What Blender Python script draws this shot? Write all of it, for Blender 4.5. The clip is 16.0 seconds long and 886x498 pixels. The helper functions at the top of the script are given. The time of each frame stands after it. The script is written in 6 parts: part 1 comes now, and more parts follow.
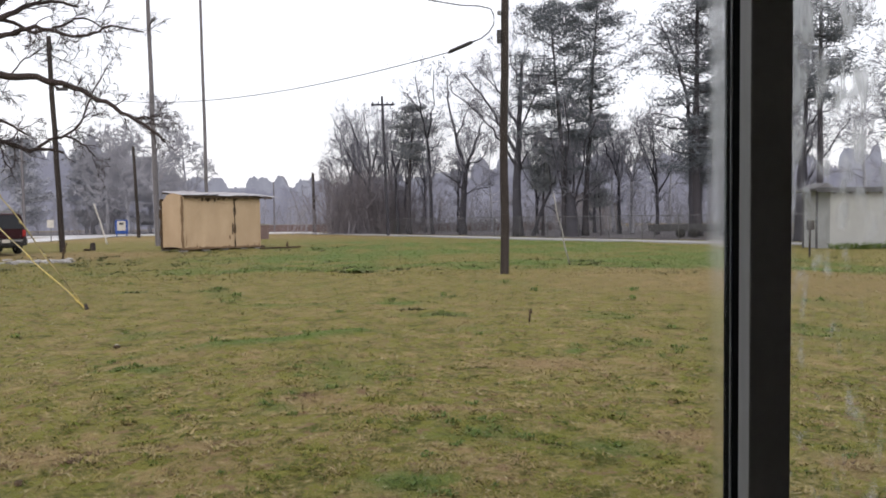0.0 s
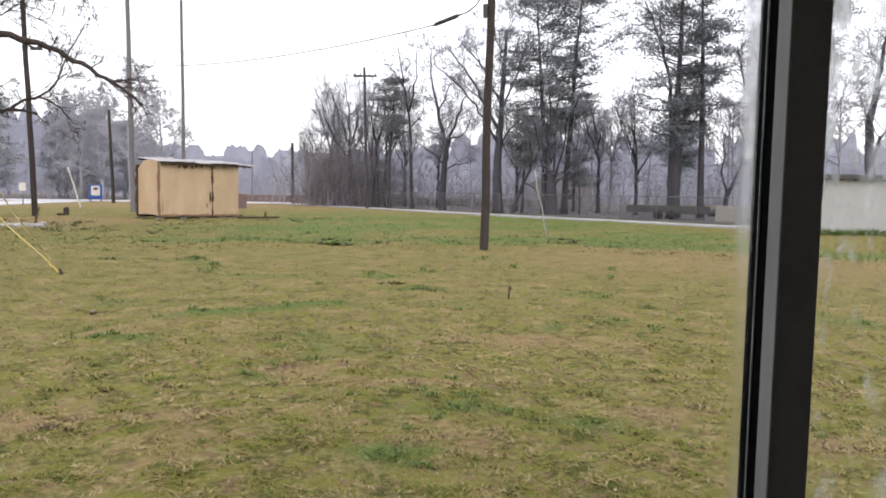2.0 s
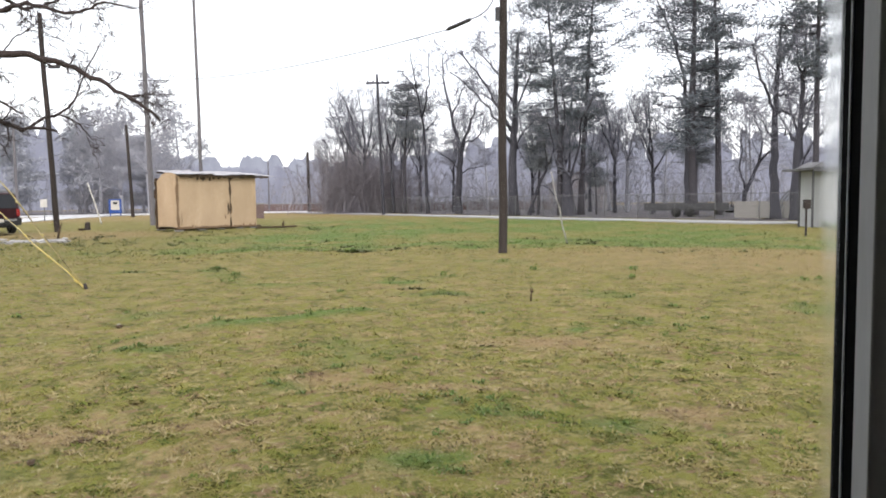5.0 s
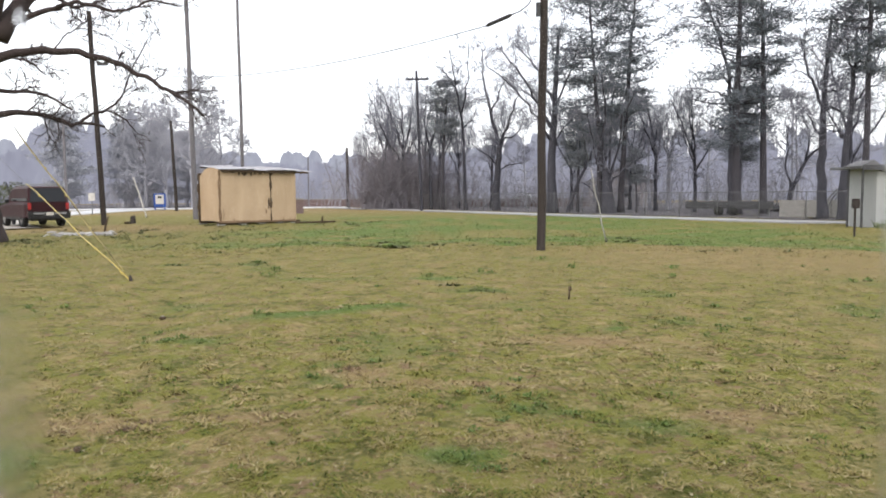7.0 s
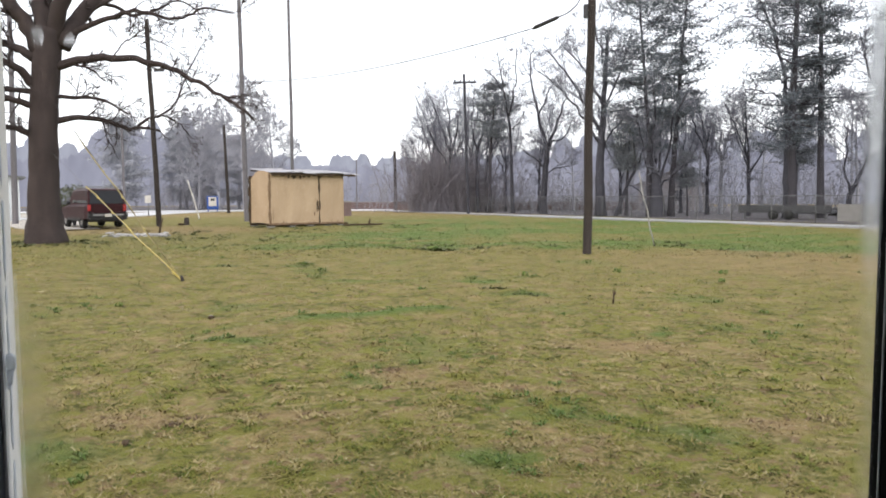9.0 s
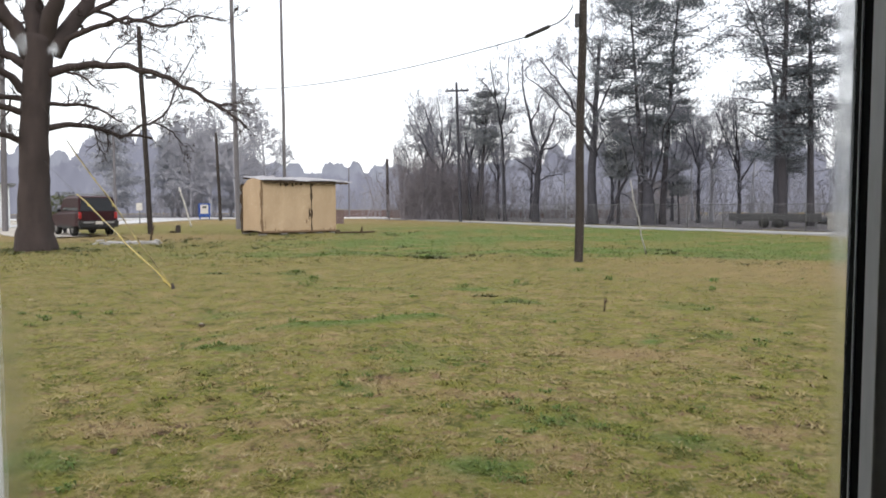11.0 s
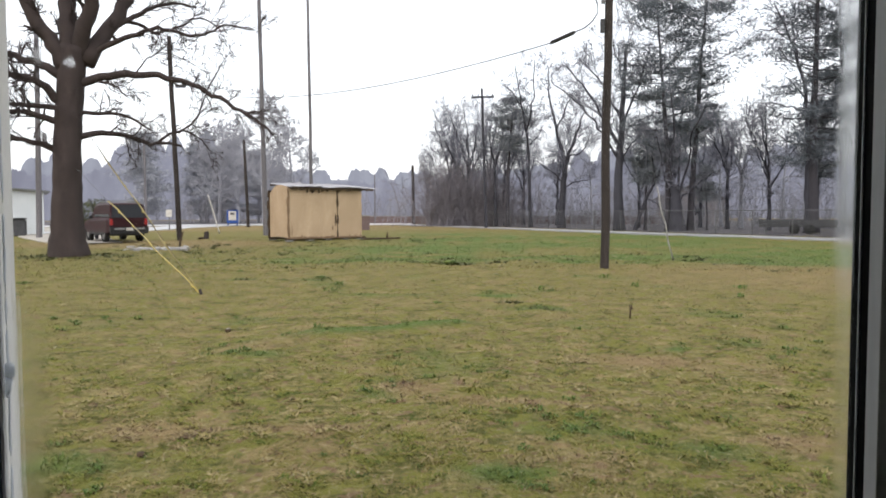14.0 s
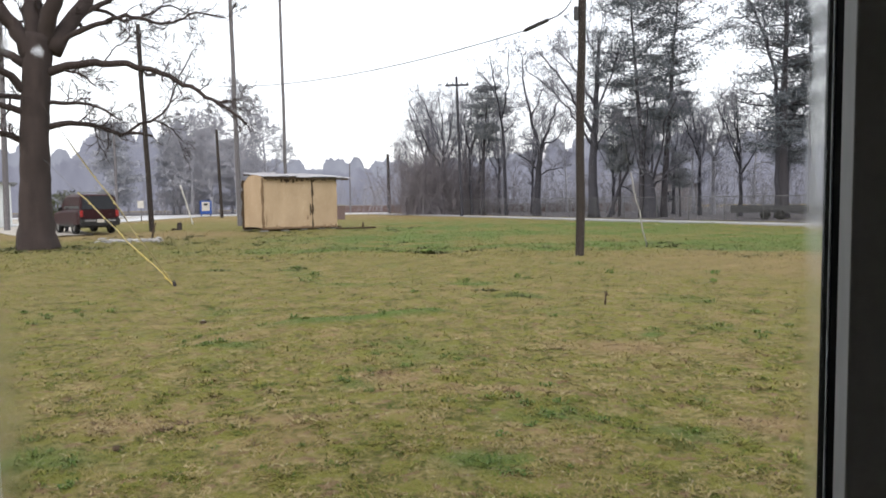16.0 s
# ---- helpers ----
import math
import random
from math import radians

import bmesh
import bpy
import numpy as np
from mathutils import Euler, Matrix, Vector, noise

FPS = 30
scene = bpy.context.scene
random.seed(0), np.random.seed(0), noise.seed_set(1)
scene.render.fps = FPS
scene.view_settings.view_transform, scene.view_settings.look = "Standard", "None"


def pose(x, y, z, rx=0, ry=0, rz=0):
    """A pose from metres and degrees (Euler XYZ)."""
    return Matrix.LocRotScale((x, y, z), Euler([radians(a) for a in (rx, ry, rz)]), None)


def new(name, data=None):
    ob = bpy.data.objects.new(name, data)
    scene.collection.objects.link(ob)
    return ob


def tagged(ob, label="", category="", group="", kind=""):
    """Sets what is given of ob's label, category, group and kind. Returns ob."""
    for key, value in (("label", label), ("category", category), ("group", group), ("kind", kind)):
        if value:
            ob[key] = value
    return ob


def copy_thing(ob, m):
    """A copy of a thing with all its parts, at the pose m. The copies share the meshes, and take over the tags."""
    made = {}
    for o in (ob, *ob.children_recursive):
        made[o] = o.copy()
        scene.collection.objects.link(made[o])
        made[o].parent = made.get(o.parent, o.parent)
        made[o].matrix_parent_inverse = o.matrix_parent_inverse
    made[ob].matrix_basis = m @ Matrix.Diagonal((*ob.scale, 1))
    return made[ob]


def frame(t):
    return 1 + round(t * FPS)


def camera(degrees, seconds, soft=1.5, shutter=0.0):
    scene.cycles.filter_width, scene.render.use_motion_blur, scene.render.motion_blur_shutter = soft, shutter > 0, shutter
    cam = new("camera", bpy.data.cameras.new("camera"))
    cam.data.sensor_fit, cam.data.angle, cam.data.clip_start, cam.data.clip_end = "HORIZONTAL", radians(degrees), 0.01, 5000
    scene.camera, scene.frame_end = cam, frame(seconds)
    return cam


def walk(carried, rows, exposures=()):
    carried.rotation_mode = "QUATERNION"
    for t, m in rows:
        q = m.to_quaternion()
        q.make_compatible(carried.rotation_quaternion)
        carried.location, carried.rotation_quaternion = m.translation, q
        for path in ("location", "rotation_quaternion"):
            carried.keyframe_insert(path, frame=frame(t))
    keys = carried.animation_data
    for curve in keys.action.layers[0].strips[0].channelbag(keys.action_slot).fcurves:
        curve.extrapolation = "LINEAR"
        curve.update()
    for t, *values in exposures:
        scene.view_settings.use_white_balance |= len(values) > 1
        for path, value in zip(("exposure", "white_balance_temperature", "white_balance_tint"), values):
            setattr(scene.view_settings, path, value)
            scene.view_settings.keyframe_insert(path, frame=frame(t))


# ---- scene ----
cam = camera(62.88, 16.0, soft=1.75)
PATH = [
    (0.0, pose(-0.0002, 0.0001, 1.5, 87.611, 0.699, 0.001)),
    (0.5, pose(-0.0061, -0.0003, 1.5, 86.928, 0.154, 0.590)),
    (1.0, pose(-0.0211, 0.0010, 1.5, 85.859, 0.023, 2.001)),
    (1.5, pose(-0.0320, 0.0020, 1.5, 85.419, -0.583, 1.365)),
    (2.0, pose(-0.0466, 0.0017, 1.5, 85.628, -0.999, -1.641)),
    (2.5, pose(-0.0541, 0.0056, 1.5, 85.406, -1.309, -3.006)),
    (3.0, pose(-0.0614, 0.0037, 1.5, 84.970, -1.409, -2.336)),
    (3.5, pose(-0.0699, 0.0073, 1.5, 85.183, -0.834, -1.761)),
    (4.0, pose(-0.0756, 0.0169, 1.5, 85.660, -0.517, -1.585)),
    (4.5, pose(-0.0965, 0.0144, 1.5, 85.970, 0.230, -1.134)),
    (7.0, pose(-0.1058, 0.0225, 1.5, 85.711, 0.326, 2.554)),
    (7.5, pose(-0.0933, 0.0273, 1.5, 85.555, 0.095, 3.055)),
    (8.0, pose(-0.0878, 0.0120, 1.5, 85.994, -0.691, 2.985)),
    (8.5, pose(-0.0639, 0.0095, 1.5, 85.739, -0.325, 5.283)),
    (9.0, pose(-0.0468, 0.0034, 1.5, 85.962, 0.194, 6.293)),
    (11.5, pose(-0.0332, -0.0072, 1.5, 86.724, 0.107, 5.533)),
    (12.0, pose(-0.0348, -0.0112, 1.5, 87.005, 0.091, 5.452)),
    (12.5, pose(-0.0304, -0.0130, 1.5, 87.451, 0.187, 6.906)),
    (13.0, pose(-0.0245, -0.0152, 1.5, 87.501, 0.429, 6.692)),
    (13.5, pose(-0.0143, 0.0005, 1.5, 87.406, 0.412, 6.387)),
    (14.0, pose(-0.0111, -0.0083, 1.5, 87.081, 0.186, 7.729)),
    (14.5, pose(-0.0108, -0.0142, 1.5, 87.050, 0.168, 7.034)),
    (15.0, pose(-0.0112, -0.0163, 1.5, 86.713, 0.408, 6.511)),
    (15.5, pose(-0.0155, -0.0194, 1.5, 86.808, 0.696, 5.906)),
    (16.0, pose(-0.0126, -0.0103, 1.5, 86.171, 0.685, 5.810)),
]
walk(cam, PATH, exposures=[(0.0, -0.18, 6500, 14), (0.5, -0.18, 6500, 14), (1.0, -0.14, 6500, 14), (1.5, 0.04, 6500, 14), (2.0, 0.24, 6500, 14), (2.5, 0.36, 6500, 13), (3.0, 0.40, 6500, 13),
                          (4.5, 0.40, 6450, 12), (7.0, 0.30, 6450, 11), (8.0, 0.26, 6450, 11), (9.0, 0.26, 6450, 11), (11.5, 0.06, 6450, 10.5), (12.5, 0.05, 6450, 10.5), (14.0, 0.05, 6450, 10.5), (16.0, 0.08, 6450, 10.5)])

# ---------------------------------------------------------------- daylight
world = bpy.data.worlds.new("overcast_sky")
scene.world = world
world.use_nodes = True
wn, wl = world.node_tree.nodes, world.node_tree.links
wn.clear()
sky = wn.new("ShaderNodeTexSky")
sky.sky_type = "NISHITA"
sky.sun_disc = False
sky.sun_elevation, sky.sun_rotation = radians(38), radians(200)
sky.air_density, sky.dust_density = 1.0, 4.0
sky_bg, cloud_bg, sky_add, wout = (wn.new(k) for k in (
    "ShaderNodeBackground", "ShaderNodeBackground", "ShaderNodeAddShader", "ShaderNodeOutputWorld"))
sky_bg.inputs["Strength"].default_value = 0.05
cloud_bg.inputs["Color"].default_value = (0.985, 0.99, 1.0, 1)
cloud_bg.inputs["Strength"].default_value = 1.25
wl.new(sky.outputs[0], sky_bg.inputs["Color"])
wl.new(sky_bg.outputs[0], sky_add.inputs[0])
wl.new(cloud_bg.outputs[0], sky_add.inputs[1])
wl.new(sky_add.outputs[0], wout.inputs["Surface"])
sun = new("sun", bpy.data.lights.new("sun", "SUN"))
sun.data.energy, sun.data.angle, sun.data.color = 0.6, radians(40), (1.0, 0.97, 0.93)
sun.matrix_world = pose(0, 0, 60, 52, 0, 20)


# ---------------------------------------------------------------- materials
def material(name):
    m = bpy.data.materials.new(name)
    m.use_nodes = True
    m.node_tree.nodes.clear()
    return m, m.node_tree.nodes, m.node_tree.links


def ramp(nodes, stops):
    r = nodes.new("ShaderNodeValToRGB")
    while len(r.color_ramp.elements) < len(stops):
        r.color_ramp.elements.new(0.5)
    for e, (at, c) in zip(r.color_ramp.elements, stops):
        e.position, e.color = at, (*c, 1)
    return r


def surface(name, dark, light, scale=8.0, fine=90.0, rough=0.7, metal=0.0, bump=0.3, stretch=(1, 1, 1), island=0.0, spread=0.5, spec=0.3):
    """A worn surface: two colours mixed by broad and fine grain, with relief."""
    m, n, l = material(name)
    out, b = n.new("ShaderNodeOutputMaterial"), n.new("ShaderNodeBsdfPrincipled")
    co, mp = n.new("ShaderNodeTexCoord"), n.new("ShaderNodeMapping")
    mp.inputs["Scale"].default_value = stretch
    l.new(co.outputs["Object"], mp.inputs["Vector"])
    big, small = n.new("ShaderNodeTexNoise"), n.new("ShaderNodeTexNoise")
    for tex, s, d in ((big, scale, 5), (small, fine, 3)):
        tex.inputs["Scale"].default_value, tex.inputs["Detail"].default_value = s, d
        l.new(mp.outputs[0], tex.inputs["Vector"])
    mix = n.new("ShaderNodeMath")
    mix.operation = "MULTIPLY_ADD"
    l.new(small.outputs["Fac"], mix.inputs[0])
    mix.inputs[1].default_value = 0.5
    half = n.new("ShaderNodeMath")
    half.operation = "MULTIPLY"
    half.inputs[1].default_value = 0.5
    l.new(big.outputs["Fac"], half.inputs[0])
    l.new(half.outputs[0], mix.inputs[2])
    r = ramp(n, ((0.5 - spread * 0.45, dark), (0.5 + spread * 0.45, light)))
    l.new(mix.outputs[0], r.inputs["Fac"])
    colour = r.outputs["Color"]
    if island:
        info, hsv, mr = n.new("ShaderNodeObjectInfo"), n.new("ShaderNodeHueSaturation"), n.new("ShaderNodeMapRange")
        mr.inputs["To Min"].default_value, mr.inputs["To Max"].default_value = 1 - island, 1 + island
        l.new(info.outputs["Random"], mr.inputs["Value"])
        l.new(mr.outputs[0], hsv.inputs["Value"])
        l.new(colour, hsv.inputs["Color"])
        colour = hsv.outputs["Color"]
    l.new(colour, b.inputs["Base Color"])
    b.inputs["Roughness"].default_value, b.inputs["Metallic"].default_value = rough, metal
    b.inputs["Specular IOR Level"].default_value = spec
    if bump:
        bp = n.new("ShaderNodeBump")
        bp.inputs["Strength"].default_value, bp.inputs["Distance"].default_value = bump, 0.02
        l.new(mix.outputs[0], bp.inputs["Height"])
        l.new(bp.outputs[0], b.inputs["Normal"])
    l.new(b.outputs[0], out.inputs["Surface"])
    return m


def leafy(name, tones, rough=0.65):
    """Leaves, needles and blades: each island takes a tone of its own, drifting over the ground."""
    m, n, l = material(name)
    out, b = n.new("ShaderNodeOutputMaterial"), n.new("ShaderNodeBsdfPrincipled")
    geo = n.new("ShaderNodeNewGeometry")
    r = ramp(n, [(i / (len(tones) - 1), c) for i, c in enumerate(tones)])
    l.new(geo.outputs["Random Per Island"], r.inputs["Fac"])
    l.new(r.outputs["Color"], b.inputs["Base Color"])
    b.inputs["Roughness"].default_value = rough
    b.inputs["Specular IOR Level"].default_value = 0.15
    l.new(b.outputs[0], out.inputs["Surface"])
    return m


def lawn(name, blade):
    """Winter lawn: straw, olive, green and bare soil, led by the 'lush' and 'dry' fields of the mesh."""
    m, n, l = material(name)
    out, b = n.new("ShaderNodeOutputMaterial"), n.new("ShaderNodeBsdfPrincipled")
    co = n.new("ShaderNodeTexCoord")

    def noise_at(scale, detail=4, rough=0.6):
        t = n.new("ShaderNodeTexNoise")
        t.inputs["Scale"].default_value, t.inputs["Detail"].default_value, t.inputs["Roughness"].default_value = scale, detail, rough
        l.new(co.outputs["Object"], t.inputs["Vector"])
        return t.outputs["Fac"]

    def field(key):
        a = n.new("ShaderNodeAttribute")
        a.attribute_name = key
        return a.outputs["Fac"]

    def calc(op, a, c, d=None):
        q = n.new("ShaderNodeMath")
        q.operation = op
        for i, v in enumerate((a, c, d)):
            if v is None:
                continue
            if isinstance(v, (int, float)):
                q.inputs[i].default_value = v
            else:
                l.new(v, q.inputs[i])
        return q.outputs[0]

    def blend(fac, a, c):
        q = n.new("ShaderNodeMix")
        q.data_type = "RGBA"
        l.new(fac, q.inputs["Factor"])
        for key, v in (("A", a), ("B", c)):
            s = [i for i in q.inputs if i.name == key and i.type == "RGBA"][0]
            if isinstance(v, tuple):
                s.default_value = (*v, 1)
            else:
                l.new(v, s)
        return [o for o in q.outputs if o.type == "RGBA"][0]

    def step(v, lo, hi):
        q = n.new("ShaderNodeMapRange")
        q.interpolation_type = "SMOOTHSTEP"
        q.inputs["From Min"].default_value, q.inputs["From Max"].default_value = lo, hi
        l.new(v, q.inputs["Value"])
        return q.outputs[0]

    mid, fine = noise_at(1.7, 6, 0.7), noise_at(16.0, 5, 0.75)
    patch, tuft = noise_at(4.2, 4, 0.62), noise_at(7.5, 4, 0.7)
    grain = noise_at(70.0, 3, 0.7)
    g = calc("ADD", calc("MULTIPLY", mid, 0.45), calc("MULTIPLY", fine, 0.55))
    if blade:
        geo = n.new("ShaderNodeNewGeometry")
        g = calc("ADD", calc("MULTIPLY", g, 0.55), calc("MULTIPLY", geo.outputs["Random Per Island"], 0.45))
        tip = step(calc("ADD", geo.outputs["Random Per Island"], calc("MULTIPLY", calc("SUBTRACT", tuft, 0.5), 1.2)), 0.89, 0.95)
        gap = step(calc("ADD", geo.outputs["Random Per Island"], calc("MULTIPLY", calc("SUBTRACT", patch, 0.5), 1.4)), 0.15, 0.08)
    c = blend(step(g, 0.40, 0.62), OLIVE, STRAW)
    c = blend(calc("MULTIPLY", step(patch, 0.49, 0.57), 0.9), c, MOSS)
    c = blend(calc("MULTIPLY", step(tuft, 0.54, 0.63), 0.9), c, THATCH)
    c = blend(calc("MULTIPLY", step(mid, 0.56, 0.68), 0.6), c, DRY)
    c = blend(step(calc("ADD", field("lush"), calc("MULTIPLY", calc("SUBTRACT", fine, 0.5), 0.9)), 0.1, 0.95), c, GREEN)
    c = blend(calc("MULTIPLY", step(calc("ADD", field("dry"), calc("MULTIPLY", calc("SUBTRACT", fine, 0.5), 1.1)), 0.25, 1.0), 0.8), c, DRY)
    if blade:
        # Clustered dark blades: shade in the turf's gaps is put into their colour.
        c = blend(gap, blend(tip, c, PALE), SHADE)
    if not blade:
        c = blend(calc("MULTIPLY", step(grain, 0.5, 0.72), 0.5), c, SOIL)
        c = blend(calc("MULTIPLY", step(calc("ADD", calc("MULTIPLY", fine, 0.6), calc("MULTIPLY", grain, 0.4)), 0.56, 0.66), 0.7), c, PALE)
    l.new(c, b.inputs["Base Color"])
    b.inputs["Roughness"].default_value = 0.9
    b.inputs["Specular IOR Level"].default_value = 0.12
    if not blade:
        bp = n.new("ShaderNodeBump")
        bp.inputs["Strength"].default_value, bp.inputs["Distance"].default_value = 0.8, 0.04
        l.new(calc("ADD", fine, calc("MULTIPLY", grain, 0.5)), bp.inputs["Height"])
        l.new(bp.outputs[0], b.inputs["Normal"])
    l.new(b.outputs[0], out.inputs["Surface"])
    return m


OLIVE, STRAW, GREEN = (0.078, 0.084, 0.018), (0.31, 0.25, 0.105), (0.104, 0.152, 0.039)
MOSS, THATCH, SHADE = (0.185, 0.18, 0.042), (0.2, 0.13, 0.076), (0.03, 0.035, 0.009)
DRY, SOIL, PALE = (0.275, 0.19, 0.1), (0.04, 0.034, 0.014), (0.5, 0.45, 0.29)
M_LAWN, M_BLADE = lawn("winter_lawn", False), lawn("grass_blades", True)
M_WEED = leafy("weed_leaves", ((0.05, 0.085, 0.02), (0.09, 0.14, 0.032), (0.14, 0.175, 0.05)))


def turf(name):
    """Turf tufts: every tuft takes its tone from the mesh, its blades vary a little."""
    m, n, l = material(name)
    out, b = n.new("ShaderNodeOutputMaterial"), n.new("ShaderNodeBsdfPrincipled")
    tone, geo, mix = n.new("ShaderNodeAttribute"), n.new("ShaderNodeNewGeometry"), n.new("ShaderNodeMath")
    tone.attribute_name = "tone"
    mix.operation = "MULTIPLY_ADD"
    mix.inputs[1].default_value = 0.16
    l.new(geo.outputs["Random Per Island"], mix.inputs[0])
    l.new(tone.outputs["Fac"], mix.inputs[2])
    r = ramp(n, ((0.0, (0.03, 0.045, 0.012)), (0.2, (0.085, 0.12, 0.024)), (0.42, (0.18, 0.178, 0.038)), (0.6, (0.255, 0.2, 0.08)), (0.78, (0.38, 0.315, 0.17)), (0.9, (0.2, 0.13, 0.075)), (1.0, (0.09, 0.06, 0.04))))
    l.new(mix.outputs[0], r.inputs["Fac"])
    l.new(r.outputs[0], b.inputs["Base Color"])
    b.inputs["Roughness"].default_value, b.inputs["Specular IOR Level"].default_value = 0.85, 0.12
    l.new(b.outputs[0], out.inputs["Surface"])
    return m


M_TURF = turf("turf_tufts")
M_TUSSOCK = leafy("rough_tussocks", ((0.04, 0.045, 0.02), (0.075, 0.09, 0.03), (0.12, 0.12, 0.055)))
M_LEAF = leafy("fallen_leaves", ((0.06, 0.035, 0.02), (0.13, 0.085, 0.05), (0.3, 0.25, 0.19)))
M_ROAD = surface("wet_concrete_road", (0.26, 0.26, 0.27), (0.38, 0.38, 0.39), 0.6, 9, 0.45, bump=0.1)
# Lighter copy of the wet road: reflected sky is put into its colour.
M_SHEENROAD = surface("sky_sheen_road", (0.46, 0.46, 0.47), (0.62, 0.62, 0.63), 0.6, 9, 0.4, bump=0.1)
M_LITTER = surface("woodland_leaf_litter", (0.07, 0.064, 0.07), (0.145, 0.135, 0.145), 1.5, 14, 0.95, bump=0.6)
M_DIRT = surface("gravel_drive", (0.30, 0.27, 0.23), (0.5, 0.47, 0.42), 1.2, 30, 0.85, bump=0.5)
M_OAK = surface("oak_bark", (0.02, 0.0155, 0.0155), (0.072, 0.054, 0.05), 5, 26, 0.9, bump=0.9, stretch=(1, 1, 0.25))
# A slight blue haze cast is put into the barks beyond the fence.
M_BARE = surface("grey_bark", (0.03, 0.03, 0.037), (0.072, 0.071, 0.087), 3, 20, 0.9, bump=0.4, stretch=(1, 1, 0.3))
# Paler and bluer than the bark: distance haze is put into the twigs.
M_TWIG = surface("haze_grey_twigs", (0.145, 0.147, 0.177), (0.25, 0.252, 0.298), 3, 20, 0.9, bump=0)
# Haze over distance is put into this bark as a paler, bluer grey.
M_HAZY = surface("haze_paled_bark", (0.265, 0.267, 0.3), (0.41, 0.412, 0.455), 3, 20, 0.9, bump=0.2)
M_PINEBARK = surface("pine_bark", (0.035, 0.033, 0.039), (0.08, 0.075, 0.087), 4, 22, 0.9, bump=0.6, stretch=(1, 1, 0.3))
# Needle green is greyed and blued to hold the haze before the pines.
M_NEEDLE = leafy("haze_tinted_needles", ((0.096, 0.112, 0.128), (0.148, 0.167, 0.188), (0.208, 0.228, 0.26)))
# Same needles in two paler steps: distance haze is put into their colour.
M_MIDNEEDLE = leafy("half_hazed_needles", ((0.15, 0.166, 0.185), (0.21, 0.227, 0.25), (0.28, 0.298, 0.33)))
M_FARNEEDLE = leafy("hazed_far_needles", ((0.3, 0.312, 0.345), (0.41, 0.422, 0.46)))
# Haze is put into the undergrowth too, as a blue-grey tint.
M_THICKET = leafy("hazed_scrub_twigs", ((0.19, 0.186, 0.208), (0.27, 0.265, 0.292), (0.35, 0.346, 0.378)))
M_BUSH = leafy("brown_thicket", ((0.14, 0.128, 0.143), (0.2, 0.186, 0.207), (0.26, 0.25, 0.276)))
M_POLE = surface("creosoted_pole", (0.018, 0.015, 0.014), (0.058, 0.047, 0.042), 3, 30, 0.85, bump=0.5, stretch=(1, 1, 0.1))
M_GREYPOLE = surface("weathered_pole", (0.1, 0.095, 0.105), (0.2, 0.19, 0.2), 3, 30, 0.85, bump=0.4, stretch=(1, 1, 0.1))
M_CABLE = surface("black_cable", (0.015, 0.015, 0.016), (0.04, 0.04, 0.042), 4, 40, 0.5, bump=0)
M_STEEL = surface("galvanised_steel", (0.12, 0.125, 0.13), (0.2, 0.205, 0.21), 6, 50, 0.6, 0.2, bump=0.05)
M_YELLOW = surface("yellow_guard_plastic", (0.34, 0.26, 0.055), (0.52, 0.41, 0.11), 4, 30, 0.5, bump=0.05)
M_OLIVEGUARD = surface("dirty_guard_plastic", (0.16, 0.13, 0.045), (0.36, 0.29, 0.1), 2, 20, 0.6, bump=0.05)
M_OFFWHITE = surface("faded_white_plastic", (0.4, 0.38, 0.34), (0.62, 0.6, 0.56), 5, 30, 0.6, bump=0.05)
M_FADED = surface("faded_guard_plastic", (0.26, 0.25, 0.255), (0.52, 0.51, 0.5), 5, 30, 0.6, bump=0.05)
M_PLY = surface("tan_painted_plywood", (0.36, 0.262, 0.165), (0.53, 0.4, 0.268), 1.4, 24, 0.75, bump=0.12, stretch=(1, 1, 0.3), island=0.05)
M_ROTWOOD = surface("rotten_dark_wood", (0.03, 0.022, 0.016), (0.11, 0.075, 0.045), 4, 30, 0.9, bump=0.6)
M_RUSTWOOD = surface("weathered_brown_wood", (0.1, 0.065, 0.04), (0.3, 0.2, 0.12), 4, 30, 0.9, bump=0.5)
M_TIN = surface("rusted_roof_sheet", (0.1, 0.085, 0.09), (0.66, 0.65, 0.68), 1.3, 12, 0.5, 0.3, bump=0.2, stretch=(1, 3, 1))
M_BLOCK = surface("concrete_block", (0.2, 0.19, 0.18), (0.36, 0.35, 0.33), 6, 40, 0.9, bump=0.4)
M_RUBBLE = surface("pale_rubble", (0.2, 0.19, 0.18), (0.5, 0.49, 0.47), 5, 30, 0.85, bump=0.5, island=0.3)
# Brick red is dulled and greyed to hold the far wall's haze.
M_BRICK = surface("red_brick", (0.12, 0.085, 0.082), (0.19, 0.14, 0.135), 3, 30, 0.9, bump=0.3)
M_MAROON = surface("maroon_car_paint", (0.024, 0.005, 0.007), (0.036, 0.008, 0.011), 2, 60, 0.45, bump=0, spec=0.2)
M_TINT = surface("tinted_car_glass", (0.012, 0.013, 0.016), (0.02, 0.022, 0.026), 3, 20, 0.15, bump=0, spec=0.25)
M_RUBBER = surface("tyre_rubber", (0.012, 0.012, 0.012), (0.03, 0.03, 0.03), 8, 60, 0.8, bump=0.2)
M_CHROME = surface("dull_chrome", (0.2, 0.2, 0.205), (0.34, 0.34, 0.345), 4, 40, 0.35, 0.8, bump=0)
M_BLACKPL = surface("black_plastic", (0.015, 0.015, 0.016), (0.035, 0.035, 0.037), 6, 50, 0.5, bump=0.1)
M_REDLAMP = surface("red_lamp_lens", (0.25, 0.01, 0.012), (0.4, 0.03, 0.03), 9, 60, 0.2, bump=0, spec=0.5)
